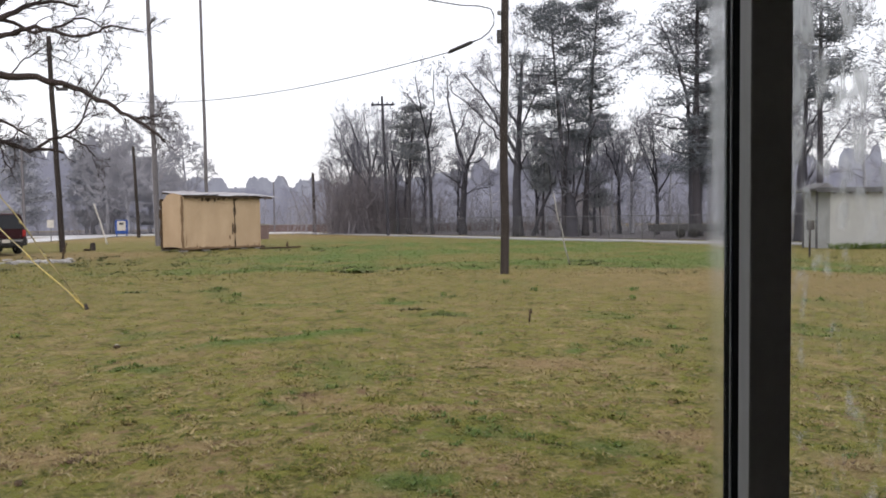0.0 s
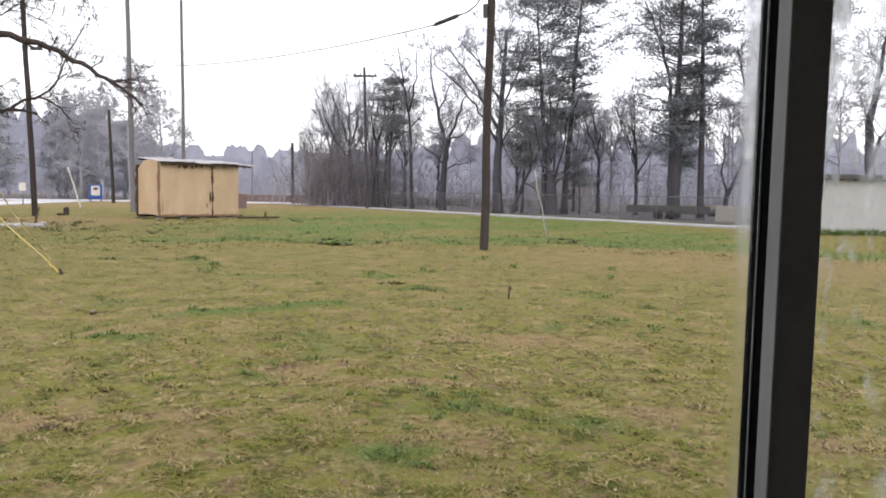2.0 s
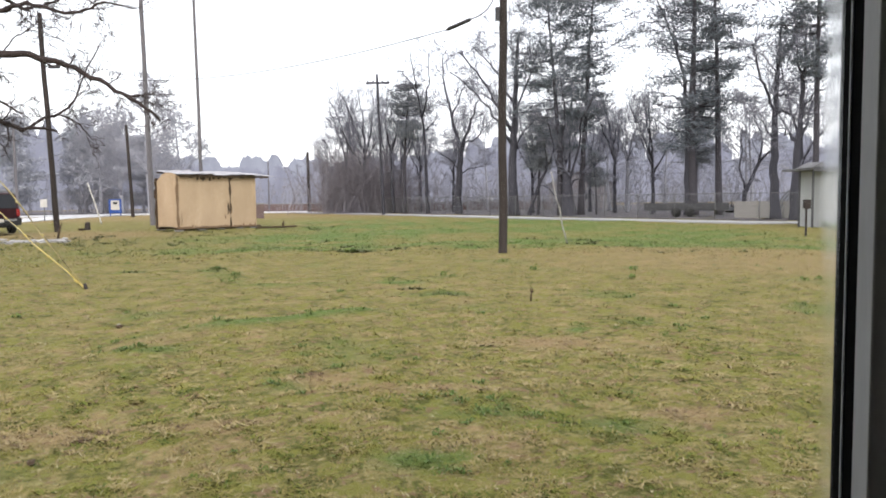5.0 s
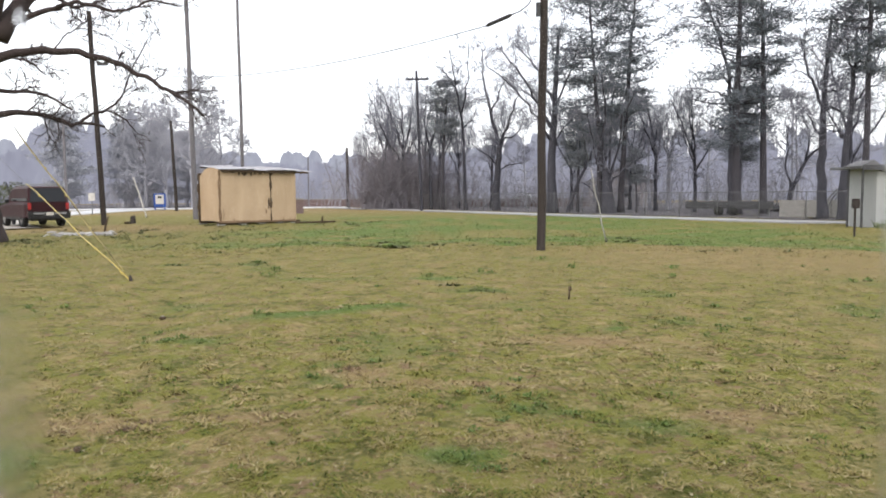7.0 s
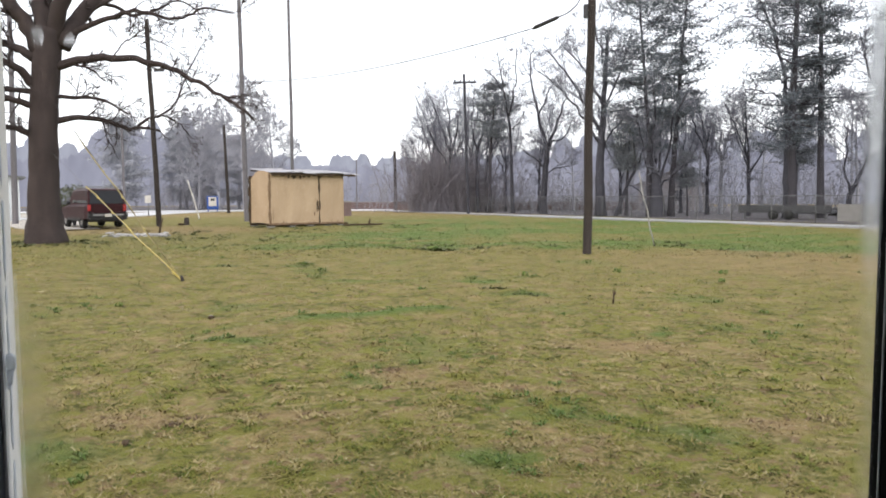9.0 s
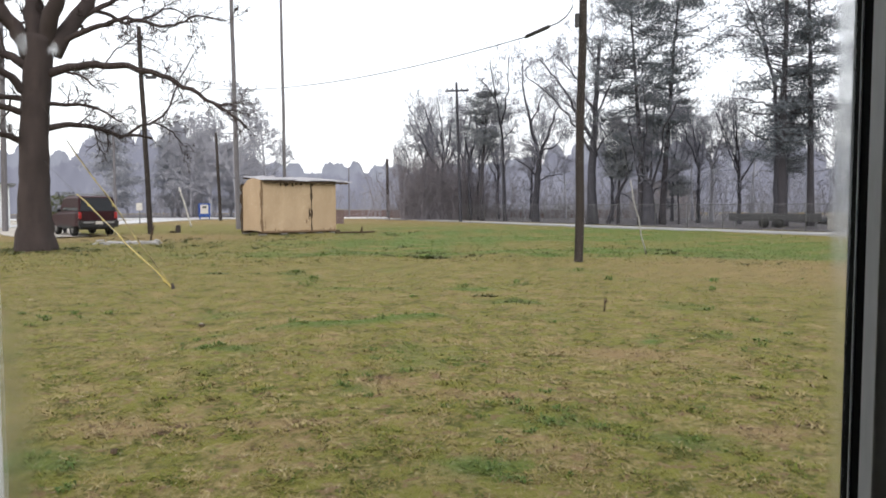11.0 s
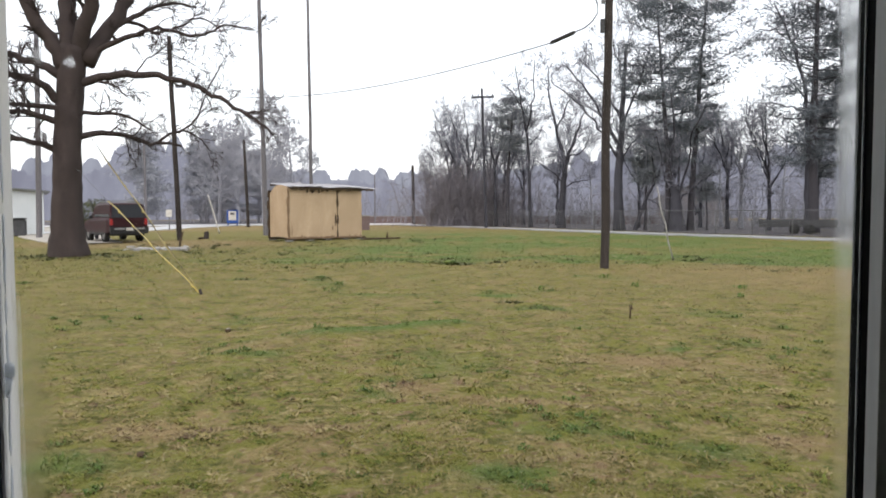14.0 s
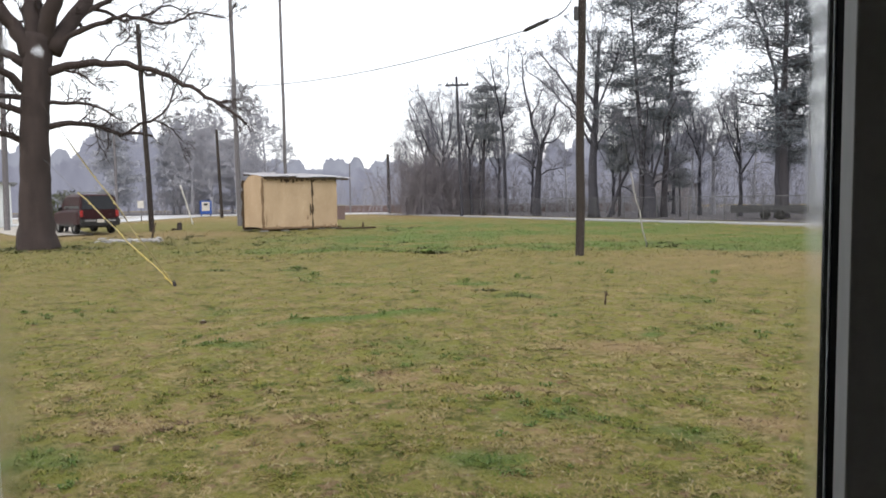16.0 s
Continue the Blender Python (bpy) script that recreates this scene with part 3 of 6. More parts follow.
def turf_tufts(count, per):
    """Lumpy turf: low tufts of bent blades, each tuft in one tone."""
    r = np.random.default_rng(14)
    rad = 2.9 * (17 / 2.9) ** (r.random(count) ** 0.9)
    a = r.uniform(radians(-44), radians(57), count)
    x, y = -rad * np.sin(a), rad * np.cos(a)
    keep = (y > 1.4) & (wave(x, y, 0.9, 51) + 0.8 * wave(x, y, 0.35, 52) + r.normal(0, 0.35, count) > -0.15)
    x, y, rad = x[keep], y[keep], rad[keep]
    c = len(x)
    lush, dry = lushness(x, y), dryness(x, y)
    tone = 0.40 + 0.2 * wave(x, y, 0.5, 53) + 0.15 * wave(x, y, 2.1, 54) + r.normal(0, 0.15, c)
    tone = tone * (1 - 0.8 * lush) + 0.12 * lush
    tone = np.clip(tone + 0.5 * dry * r.uniform(0.4, 1.1, c), 0, 0.9)
    size = r.uniform(0.016, 0.05, c) * np.clip(rad / 5, 0.9, 1.5) * (1 - 0.8 * soft(rad, 4.8, 11))
    X0, Y0, S = np.repeat(x, per), np.repeat(y, per), np.repeat(size, per)
    n_ = c * per
    px, py = X0 + r.normal(0, 0.45, n_) * S * 1.6, Y0 + r.normal(0, 0.45, n_) * S
    pz = ground_height(px, py) - 0.004
    th, out, up = r.uniform(0, 2 * np.pi, n_), S * r.uniform(0.6, 1.8, n_), S * r.uniform(0.15, 0.6, n_)
    w = S * r.uniform(0.08, 0.2, n_)
    cx, sy = np.cos(th), np.sin(th)
    v = np.empty((n_, 3, 3))
    v[:, 0] = np.stack([px - sy * w, py + cx * w, pz], 1)
    v[:, 1] = np.stack([px + sy * w, py - cx * w, pz], 1)
    v[:, 2] = np.stack([px + cx * out, py + sy * out, pz + up], 1)
    ob = link_mesh("turf", v.reshape(-1, 3), np.arange(n_ * 3).reshape(-1, 3).tolist(), M_TURF)
    ob.data.attributes.new("tone", "FLOAT", "POINT").data.foreach_set("value", np.repeat(np.repeat(tone, per), 3).astype(np.float32))
    return tagged(ob, "lumpy mixed turf of green, straw and brown tufts", "grass", kind="stuff")


turf_tufts(38000, 10)


def clumps(name, count, lo, hi, size, per, mat, label, category, need):
    """Low weeds and tufts where the ground is lush."""
    v, f = [], []
    made = 0
    while made < count:
        r = lo * (hi / lo) ** rng.random()
        a = rng.uniform(radians(-42), radians(56))
        x, y = -r * math.sin(a), r * math.cos(a)
        if y < 1.4 or float(lushness(np.array([x]), np.array([y]))[0]) < need * rng.random():
            continue
        made += 1
        s = size * rng.uniform(0.4, 1.2) * min(2.0, max(1.0, r / 7))
        z = float(ground_height(np.array([x]), np.array([y]))[0])
        for _ in range(per):
            th, out, up = rng.uniform(0, 6.283), s * rng.uniform(0.2, 1.0), s * rng.uniform(0.15, 0.6)
            wd = s * rng.uniform(0.06, 0.16)
            b0 = np.array([x + rng.normal(0, s * 0.35), y + rng.normal(0, s * 0.35), z - 0.003])
            t = np.array([math.cos(th), math.sin(th), 0])
            n_ = np.array([-t[1], t[0], 0])
            at = len(v)
            v += [b0 - n_ * wd * 0.5, b0 + t * out * 0.5 + n_ * wd + (0, 0, up), b0 + t * out + (0, 0, up * 0.8), b0 + t * out * 0.5 - n_ * wd + (0, 0, up)]
            f += [(at, at + 1, at + 3), (at + 1, at + 2, at + 3)]
    ob = link_mesh(name, v, f, mat)
    return tagged(ob, label, category, kind="stuff")


clumps("lawn_weeds", 200, 3.2, 20, 0.07, 16, M_WEED, "dark green low weeds scattered in the lawn", "weeds", 0.9)
clumps("fallen_leaves", 700, 3.0, 26, 0.045, 1, M_LEAF, "dry brown and pale fallen leaves on the lawn", "leaves", 0.0)


def tussocks():
    """Low dark tufts and litter on the rough ground round the oak and the shed."""
    r = np.random.default_rng(19)
    v, f = [], []
    for cx, cy, sx, sy, n_ in ((-14.5, 24.5, 2.6, 2.0, 70), (-13.5, 30, 3.5, 2.2, 60), (-11.5, 36.4, 2.6, 1.2, 45), (-16.3, 23.2, 1.1, 1.0, 60), (-6, 22, 4, 1.0, 40), (5, 24, 5, 1.5, 40), (-8, 41, 2.5, 1.0, 22), (-3.7, 21.3, 0.5, 0.12, 12), (-2.5, 20.8, 0.4, 0.1, 14), (-0.8, 12.0, 0.22, 0.1, 7), (-0.05, 11.3, 0.25, 0.06, 6), (2.1, 8.5, 0.12, 0.08, 4), (-5.2, 15.5, 0.5, 0.15, 6), (6.5, 19, 1.2, 0.3, 9)):
        for _ in range(n_):
            x, y = r.normal(cx, sx), r.normal(cy, sy)
            s = r.uniform(0.08, 0.2) * min(1.0, math.hypot(x, y) / 21)
            for _ in range(14):
                th, out, up = r.uniform(0, 6.283), s * r.uniform(0.3, 1.5), s * r.uniform(0.1, 0.55)
                b0 = np.array([x + r.normal(0, s * 0.6), y + r.normal(0, s * 0.6), -0.02])
                t = np.array([math.cos(th), math.sin(th), 0])
                w_ = np.array([-t[1], t[0], 0]) * s * 0.18
                at = len(v)
                v += [b0 - w_, b0 + w_, b0 + t * out + (0, 0, up + 0.02)]
                f.append((at, at + 1, at + 2))
    return tagged(link_mesh("tussocks", v, f, M_TUSSOCK), "low dark tussocks and litter in the rough grass", "grass", kind="stuff")


tussocks()


# ---------------------------------------------------------------- the room and its window
WX0, WX1, WZ0, WZ1 = -0.62, 1.12, 0.55, 2.15


def wall_with_opening():
    bm = bmesh.new()
    for lo, hi in (((-2.2, 0.60, -0.2), (WX0, 0.76, 2.8)), ((WX1, 0.60, -0.2), (2.2, 0.76, 2.8)),
                   ((WX0, 0.60, -0.2), (WX1, 0.76, WZ0)), ((WX0, 0.60, WZ1), (WX1, 0.76, 2.8))):
        add_box(bm, lo, hi)
    return tagged(part("wall_north", bm, M_PLASTER), "plain room wall round the window", "wall", kind="structure")


wall_with_opening()
# Walls out of view, set close to send window light back to the stile.
for nm, lo, hi in (("wall_south", (-2.2, -2.36, -0.2), (2.2, -2.2, 2.8)), ("wall_west", (-2.36, -2.36, -0.2), (-2.2, 0.76, 2.8)), ("wall_east", (2.2, -2.36, -0.2), (2.36, 0.76, 2.8))):
    tagged(box(nm, lo, hi, M_PLASTER), "plain plastered room wall", "wall", kind="structure")
tagged(box("floor", (-2.2, -2.2, -0.2), (2.2, 0.6, 0.1), M_FLOOR), "plain wooden room floor", "floor", kind="structure")
tagged(box("ceiling", (-2.36, -2.36, 2.8), (2.36, 0.76, 2.95), M_PLASTER), "plain plastered ceiling", "ceiling", kind="structure")

window = base("window_1", pose(0, 0, 0), "dark bronze sliding window with misted wet glass", "window", kind="structure")
GX = 0.2545
# meeting stile: room face, pale reveal, gaskets and a thin bright bead
box("stile", (GX, 0.600, WZ0 + 0.04), (GX + 0.034, 0.603, WZ1 - 0.04), M_BRONZE, window, "dark bronze meeting stile", 0.0008)
box("stile_reveal", (GX + 0.0004, 0.603, WZ0 + 0.04), (GX + 0.033, 0.6245, WZ1 - 0.04), M_VINYL, window, "grey reveal of the stile")
box("gasket", (GX + 0.0008, 0.6245, WZ0 + 0.04), (GX + 0.022, 0.6405, WZ1 - 0.04), M_GASKET, window)
box("glazing_bead", (GX - 0.0006, 0.6405, WZ0 + 0.04), (GX + 0.02, 0.6422, WZ1 - 0.04), M_VINYL, window, "thin bright glazing bead")
box("gasket", (GX, 0.6422, WZ0 + 0.04), (GX + 0.03, 0.6575, WZ1 - 0.04), M_GASKET, window)
# jambs, head and sill of the outer frame
box("jamb", (WX0, 0.600, WZ0), (-0.561, 0.640, WZ1), M_JAMB, window, "blue-grey inner jamb")
box("jamb_band", (WX0, 0.640, WZ0), (-0.557, 0.653, WZ1), M_JAMB, window, "blue-grey jamb band")
box("jamb", (WX0, 0.653, WZ0), (-0.5535, 0.6575, WZ1), M_VINYL, window, "pale grey outer jamb")
box("jamb", (1.03, 0.600, WZ0), (WX1, 0.70, WZ1), M_BRONZE, window)
box("window_head", (-0.553, 0.600, WZ1 - 0.04), (1.03, 0.70, WZ1), M_BRONZE, window)
box("window_sill", (-0.553, 0.600, WZ0), (1.03, 0.70, WZ0 + 0.04), M_BRONZE, window)
# ragged sealant along the jamb
srng = random.Random(8)
bm = bmesh.new()
for k in range(34):
    z = WZ0 + 0.1 + k * 0.044 + srng.uniform(-0.012, 0.012)
    blob(bm, (-0.5525, 0.661, z), (srng.uniform(0.0004, 0.001), 0.002, srng.uniform(0.014, 0.03)), srng, 0.4)
blob(bm, (-0.551, 0.661, 1.338), (0.007, 0.003, 0.011), srng, 0.5)
blob(bm, (-0.5545, 0.661, 1.325), (0.006, 0.003, 0.012), srng, 0.5)
part("sealant", bm, M_SEALANT, window, "ragged pale sealant", True)


def pane(name, x0, x1, y, mat, film, label):
    """A sheet of glass with a fine grid, so that the film on it can vary."""
    xs, zs = np.linspace(x0, x1, 120), np.linspace(WZ0 + 0.03, WZ1 - 0.03, 200)
    v, f, a = [], [], []
    for yy in (y, y + 0.004):
        for z in zs:
            for x in xs:
                v.append((x, yy, z))
                a.append(film(x, z))
    k, n1 = len(xs), len(xs) * len(zs)
    for j in range(len(zs) - 1):
        for i in range(k - 1):
            q = (j * k + i, j * k + i + 1, (j + 1) * k + i + 1, (j + 1) * k + i)
            f.append(q)
            f.append(tuple(n1 + t for t in q[::-1]))
    ob = link_mesh(name, v, f, mat, window, label)
    ob.data.attributes.new("film", "FLOAT", "POINT").data.foreach_set("value", a)
    ob.data.attributes.new("mist", "FLOAT", "POINT").data.foreach_set("value", [0.15 + 0.85 * max(0.0, min(1.0, (p[2] - 1.42) / 0.1)) if x0 < 0 else 1.0 for p in v])
    ob.visible_shadow = False
    return ob


def left_film(x, z):
    edge_r = max(0.0, 1 - abs(x - (GX - 0.004)) / 0.022) * (0.9 if z > 1.40 else 0.75)
    edge_l = max(0.0, 1 - (x + 0.548) / 0.09) * 0.8 * max(0.25, min(1.0, (1.47 - z) / 0.08))
    smear = 0.5 * max(0.0, 1 - abs(x + 0.075) / 0.03) * max(0.0, min(1.0, (1.31 - z) / 0.06))
    band = 0.42 * max(0.0, 1 - abs(z - 1.452) / 0.012) * (1 if x > 0.06 else 0)
    drops = max(0.75 * math.exp(-((x + 0.504) / 0.007) ** 2 - ((z - 1.656) / 0.014) ** 2), 0.75 * math.exp(-((x + 0.470) / 0.006) ** 2 - ((z - 1.648) / 0.010) ** 2))
    return max(edge_r, edge_l, smear, band, drops)


def right_film(x, z):
    return 0.2 + 0.4 * max(0.0, 1 - (x - GX - 0.03) / 0.03) + 0.2 * max(0.0, min(1.0, (z - 1.42) / 0.2))


pane("pane", -0.556, GX + 0.004, 0.652, M_PANE, left_film, "clear pane with misted edges")
pane("pane", GX + 0.028, 1.035, 0.622, M_WETPANE, right_film, "wet pane with water runs")


# ---------------------------------------------------------------- shed
def build_shed():
    shed = base("shed", pose(-13.05, 36.26, 0, 0, 0, 46.7), "tan plywood shed with a rusted lean-to roof on blocks", "shed")
    L, D, F, B, z0 = 4.45, 2.16, 2.80, 3.02, 0.17

    def top(y):
        return F + (B - F) * y / D

    # front panels
    edges = (0.0, 1.42, 2.93, L)  # the first joint is tight
    for a, b in zip(edges, edges[1:]):
        box("wall_panel", (a + (0.012 if a != 1.42 else 0.001), -0.012, z0), (b - (0.012 if b != 1.42 else 0.001), 0.012, F), M_PLY, shed, "", 0.001)
    box("wall_panel", (0.05, D - 0.012, z0), (L - 0.01, D + 0.012, F - 0.1), M_PLY, shed)
    for x in (0.0, L):
        bm = bmesh.new()
        cols = []
        for k in range(11):
            y = 0.03 + (D - 0.05) * k / 10
            zt = top(y) - 0.03 if x else F + 0.16 * math.sin(math.pi * min(1.0, y / (0.85 * D))) - 0.28 * max(0.0, y / D - 0.72) / 0.28
            zb = z0 + (0.05 * math.sin(math.pi * k / 10) if x == 0 else 0.0)
            cols.append([bm.verts.new((x + sx, y, z)) for sx, z in ((-0.012, zb), (0.012, zb), (0.012, zt), (-0.012, zt))])
        for a, b in zip(cols, cols[1:]):
            for i in range(4):
                bm.faces.new((a[i], b[i], b[(i + 1) % 4], a[(i + 1) % 4]))
        bm.faces.new(cols[0])
        bm.faces.new(cols[-1][::-1])
        part("wall_panel", bm, M_PLY, shed)
    # worn corner boards and the split door seam
    wr = random.Random(5)

    def worn_board(x, y, w, d, zt, rag):
        bm = bmesh.new()
        n_ = 16
        pts = []
        for k in range(n_ + 1):
            z = z0 - 0.05 + (zt - z0 + 0.05) * k / n_
            ww = w * (1 + wr.uniform(-rag, rag))
            o = wr.uniform(-rag, rag) * w * 0.4
            pts.append([bm.verts.new((x + o + sx * ww / 2, y + sy * d / 2, z)) for sx, sy in ((-1, -1), (1, -1), (1, 1), (-1, 1))])
        for a, b in zip(pts, pts[1:]):
            for i in range(4):
                bm.faces.new((a[i], a[(i + 1) % 4], b[(i + 1) % 4], b[i]))
        bm.faces.new(pts[0][::-1])
        bm.faces.new(pts[-1])
        return bm

    part("corner_board", worn_board(-0.02, D, 0.16, 0.1, F - 0.1, 0.45), M_ROTWOOD, shed, "rotten dark corner board")
    part("corner_board", worn_board(0.0, -0.02, 0.12, 0.05, F - 0.03, 0.4), M_RUSTWOOD, shed, "weathered brown corner board")
    part("corner_board", worn_board(L, 0.0, 0.06, 0.06, F - 0.03, 0.3), M_PLY, shed)
    part("door_seam", worn_board(2.93, -0.016, 0.085, 0.03, F - 0.02, 0.8), M_ROTWOOD, shed, "dark split door seam")
    # rotten patches by the seam and a ragged splash strip at the foot
    for px, za, zb, pw, mt in ((2.80, 0.75, 1.45, 0.13, M_ROTWOOD), (2.98, 0.85, 1.25, 0.12, M_RUSTWOOD), (2.62, 0.55, 0.8, 0.1, M_RUSTWOOD), (2.97, 1.9, 2.35, 0.07, M_ROTWOOD), (0.2, 0.25, 0.9, 0.06, M_RUSTWOOD)):
        bm = bmesh.new()
        n_ = 9
        ring = []
        for q in range(n_):
            w_ = pw * math.sin(math.pi * (q + 0.6) / n_) * wr.uniform(0.5, 1.1)
            c_, z_ = px + wr.uniform(-0.03, 0.03), za + (zb - za) * q / (n_ - 1)
            ring.append([bm.verts.new((c_ + sx * w_ / 2, sy, z_)) for sx, sy in ((-1, -0.018), (1, -0.018), (1, -0.0125), (-1, -0.0125))])
        for a, b in zip(ring, ring[1:]):
            for i in range(4):
                bm.faces.new((a[i], a[(i + 1) % 4], b[(i + 1) % 4], b[i]))
        bm.faces.new(ring[0][::-1])
        bm.faces.new(ring[-1])
        part("rot_patch", bm, mt, shed, "rotten patch in the plywood")
    bm = bmesh.new()
    for k in range(56):
        x = 0.02 + k * 0.079
        add_box(bm, (x, -0.02, z0 - 0.06), (x + 0.081, -0.0125, z0 + wr.uniform(0.0, 0.09) * (1.6 if wr.random() < 0.2 else 0.7)))
    part("splash_strip", bm, M_RUSTWOOD, shed, "ragged stained strip at the foot")
    # torn dark fringe under the eave, and the splash strip at the foot
    bm = bmesh.new()
    for k in range(44):
        x = 0.05 + k * 0.1
        add_box(bm, (x, -0.03, F - 0.03 - wr.uniform(0.0, 0.26) * (1 if 8 < k < 30 else 0.4)), (x + 0.105, -0.013, F + 0.0))
    part("torn_felt", bm, M_ROTWOOD, shed, "torn dark roofing felt")
    # skids and blocks
    for y in (0.12, D - 0.12):
        box("skid", (-0.1, y - 0.07, 0.06), (L + 0.35, y + 0.07, z0), M_ROTWOOD, shed, "rotten timber skid", 0.01)
    box("floor_deck", (0.02, 0.02, z0), (L - 0.02, D - 0.02, z0 + 0.05), M_ROTWOOD, shed)
    for x in (0.1, 1.3, 2.4, 3.5, L - 0.1):
        for y in (0.12, D - 0.12):
            box("block", (x - 0.2, y - 0.1, -0.03), (x + 0.2, y + 0.1, 0.06), M_BLOCK, shed, "", 0.01)
    # corrugated roof sheets, overlapping and curling
    x, k = 0.1, 0
    while x < L + 0.75:
        w = 0.68
        bm = bmesh.new()
        rows = []
        lift = wr.uniform(-0.015, 0.09)
        jut = wr.uniform(-0.13, 0.06)
        for j in range(9):
            y = -0.22 + (jut if j == 0 else wr.uniform(-0.05, 0.03)) + (D + 0.42) * j / 8
            row = []
            for i in range(25):
                xx = x + w * i / 24
                z = top(y) + 0.03 + 0.012 * math.sin(i * 1.57) + 0.012 * (k % 2) + lift * (1 if j in (0, 8) else 0.2) * (0.4 + 1.2 * i / 24 if k % 3 else 1.0)
                row.append((xx, y, z))
            rows.append(row)
        up = [[bm.verts.new((a, b, c + 0.006)) for a, b, c in r] for r in rows]
        dn = [[bm.verts.new(q) for q in r] for r in rows]
        for j in range(8):
            for i in range(24):
                bm.faces.new((up[j][i], up[j][i + 1], up[j + 1][i + 1], up[j + 1][i]))
                bm.faces.new((dn[j][i], dn[j + 1][i], dn[j + 1][i + 1], dn[j][i + 1]))
        for i in range(24):
            bm.faces.new((up[0][i], dn[0][i], dn[0][i + 1], up[0][i + 1]))
            bm.faces.new((up[8][i], up[8][i + 1], dn[8][i + 1], dn[8][i]))
        part("roof_sheet", bm, M_TIN, shed, "rusted grey corrugated roof sheet" if k == 0 else "", True)
        x += 0.6
        k += 1
    bm = bmesh.new()
    for k in range(52):
        x = 0.1 + k * 0.097
        add_box(bm, (x, -0.215, top(-0.2) - wr.uniform(0.05, 0.13)), (x + 0.103, -0.19, top(-0.2) + 0.018))
    part("eave_board", bm, M_ROTWOOD, shed, "rotten ragged eave board")
    for y in (-0.1, D * 0.5, D + 0.1):
        box("rafter", (0.1, y - 0.03, top(y) - 0.075), (L + 0.75, y + 0.03, top(y) + 0.012), M_ROTWOOD, shed)
    return shed


build_shed()
# boards and a stub lying by the shed's foot
junk = base("scrap_timber", pose(-9.2, 39.3, 0, 0, 0, 40), "dark scrap boards and a short stub in the grass", "scrap wood")
for a, (lo, hi) in enumerate((((-0.8, -0.1, 0.0), (0.9, 0.08, 0.07)), ((0.2, -0.25, 0.0), (1.5, -0.15, 0.09)))):
    box("board", lo, hi, M_ROTWOOD, junk, "", 0.01)
tubes("stub", [([(0.9, 0.2, -0.03), (0.92, 0.2, 0.2), (0.95, 0.21, 0.36)], (0.07, 0.06, 0.04), 7)], M_ROTWOOD, junk)


# ---------------------------------------------------------------- utility poles, cables and guys
def pole(name, x, y, h, r0, r1, mat, label, lean=(0, 0), sides=12):
    p = base(name, pose(x, y, 0), label, "utility pole", "utility poles")
    k = np.linspace(-0.15, 1, 9)
    wob = np.random.default_rng(int(abs(x) * 100)).normal(0, 0.012, (9, 2))
    pts = np.stack([lean[0] * k + wob[:, 0], lean[1] * k + wob[:, 1], h * k], 1)
    tubes("shaft", [(pts, r0 + (r1 - r0) * k, sides)], mat, p)
    return p


main = pole("utility_pole", 1.65, 19.6, 9.6, 0.118, 0.098, M_POLE, "dark creosoted wooden pole standing in the lawn", (0.10, 0.0))
box("bracket", (-0.16, -0.14, 6.15), (-0.05, -0.02, 6.5), M_DARK, main, "small dark cable bracket", 0.01)
box("bracket", (-0.14, -0.13, 6.9), (-0.05, -0.03, 7.0), M_STEEL, main)
lp = pole("utility_pole", -19.3, 36.7, 10.9, 0.14, 0.11, M_POLE, "dark leaning wooden pole by the rubble", (-0.42, 0.1))
box("bracket", (0.0, -0.1, 8.15), (0.55, 0.02, 8.3), M_DARK, lp, "short cable arm")
pole("utility_pole", -18.35, 46.6, 19.0, 0.17, 0.11, M_GREYPOLE, "tall weathered grey pole behind the shed", (-0.25, 0))
pole("utility_pole", -17.3, 53.3, 19.5, 0.14, 0.09, M_GREYPOLE, "tall thin grey pole behind the shed", (-0.15, 0))
pole("utility_pole", -30.2, 71.9, 9.0, 0.17, 0.13, M_POLE, "short dark pole by the side road", (-0.3, 0))
pole("utility_pole", -15.0, 84.7, 7.0, 0.2, 0.16, M_POLE, "short dark pole far beyond the lawn", (-0.1, 0))
pole("utility_pole", -20.4, 87.7, 6.2, 0.09, 0.07, M_GREYPOLE, "thin grey pole far beyond the lawn")
pole("utility_pole", -30.0, 40.0, 12.5, 0.17, 0.13, M_GREYPOLE, "grey wooden pole beside the pale building", (0.2, 0))
pole("utility_pole", -41.0, 71.0, 9.5, 0.15, 0.11, M_GREYPOLE, "pale pole far behind the drive")
xp = pole("utility_pole", -5.0, 65.8, 12.6, 0.14, 0.11, M_BARE, "grey wooden pole with a crossarm", (-0.35, 0))
box("crossarm", (-1.35, -0.08, 11.75), (0.75, 0.08, 11.92), M_BARE, xp, "weathered crossarm", 0.01)
for dx in (-1.2, -0.7, 0.1, 0.6):
    tubes("insulator", [([(dx, 0, 11.9), (dx, 0, 12.02), (dx, 0, 12.14)], (0.04, 0.07, 0.03), 7)], M_DARK, xp)
tubes("brace", [([(-1.0, 0.1, 11.75), (-0.33, 0.14, 11.0)], (0.025, 0.025), 5), ], M_STEEL, xp)

# slack service cable with its splice and drip loop
cable = base("service_cable", pose(0, 0, 0), "thin black overhead service cable with a fat splice", "cable")
run = sag((-18.9, 36.6, 8.05), (0.22, 19.1, 5.84), 0.85, 24)
tubes("wire", [(run, [0.014] * len(run), 5)], M_CABLE, cable)
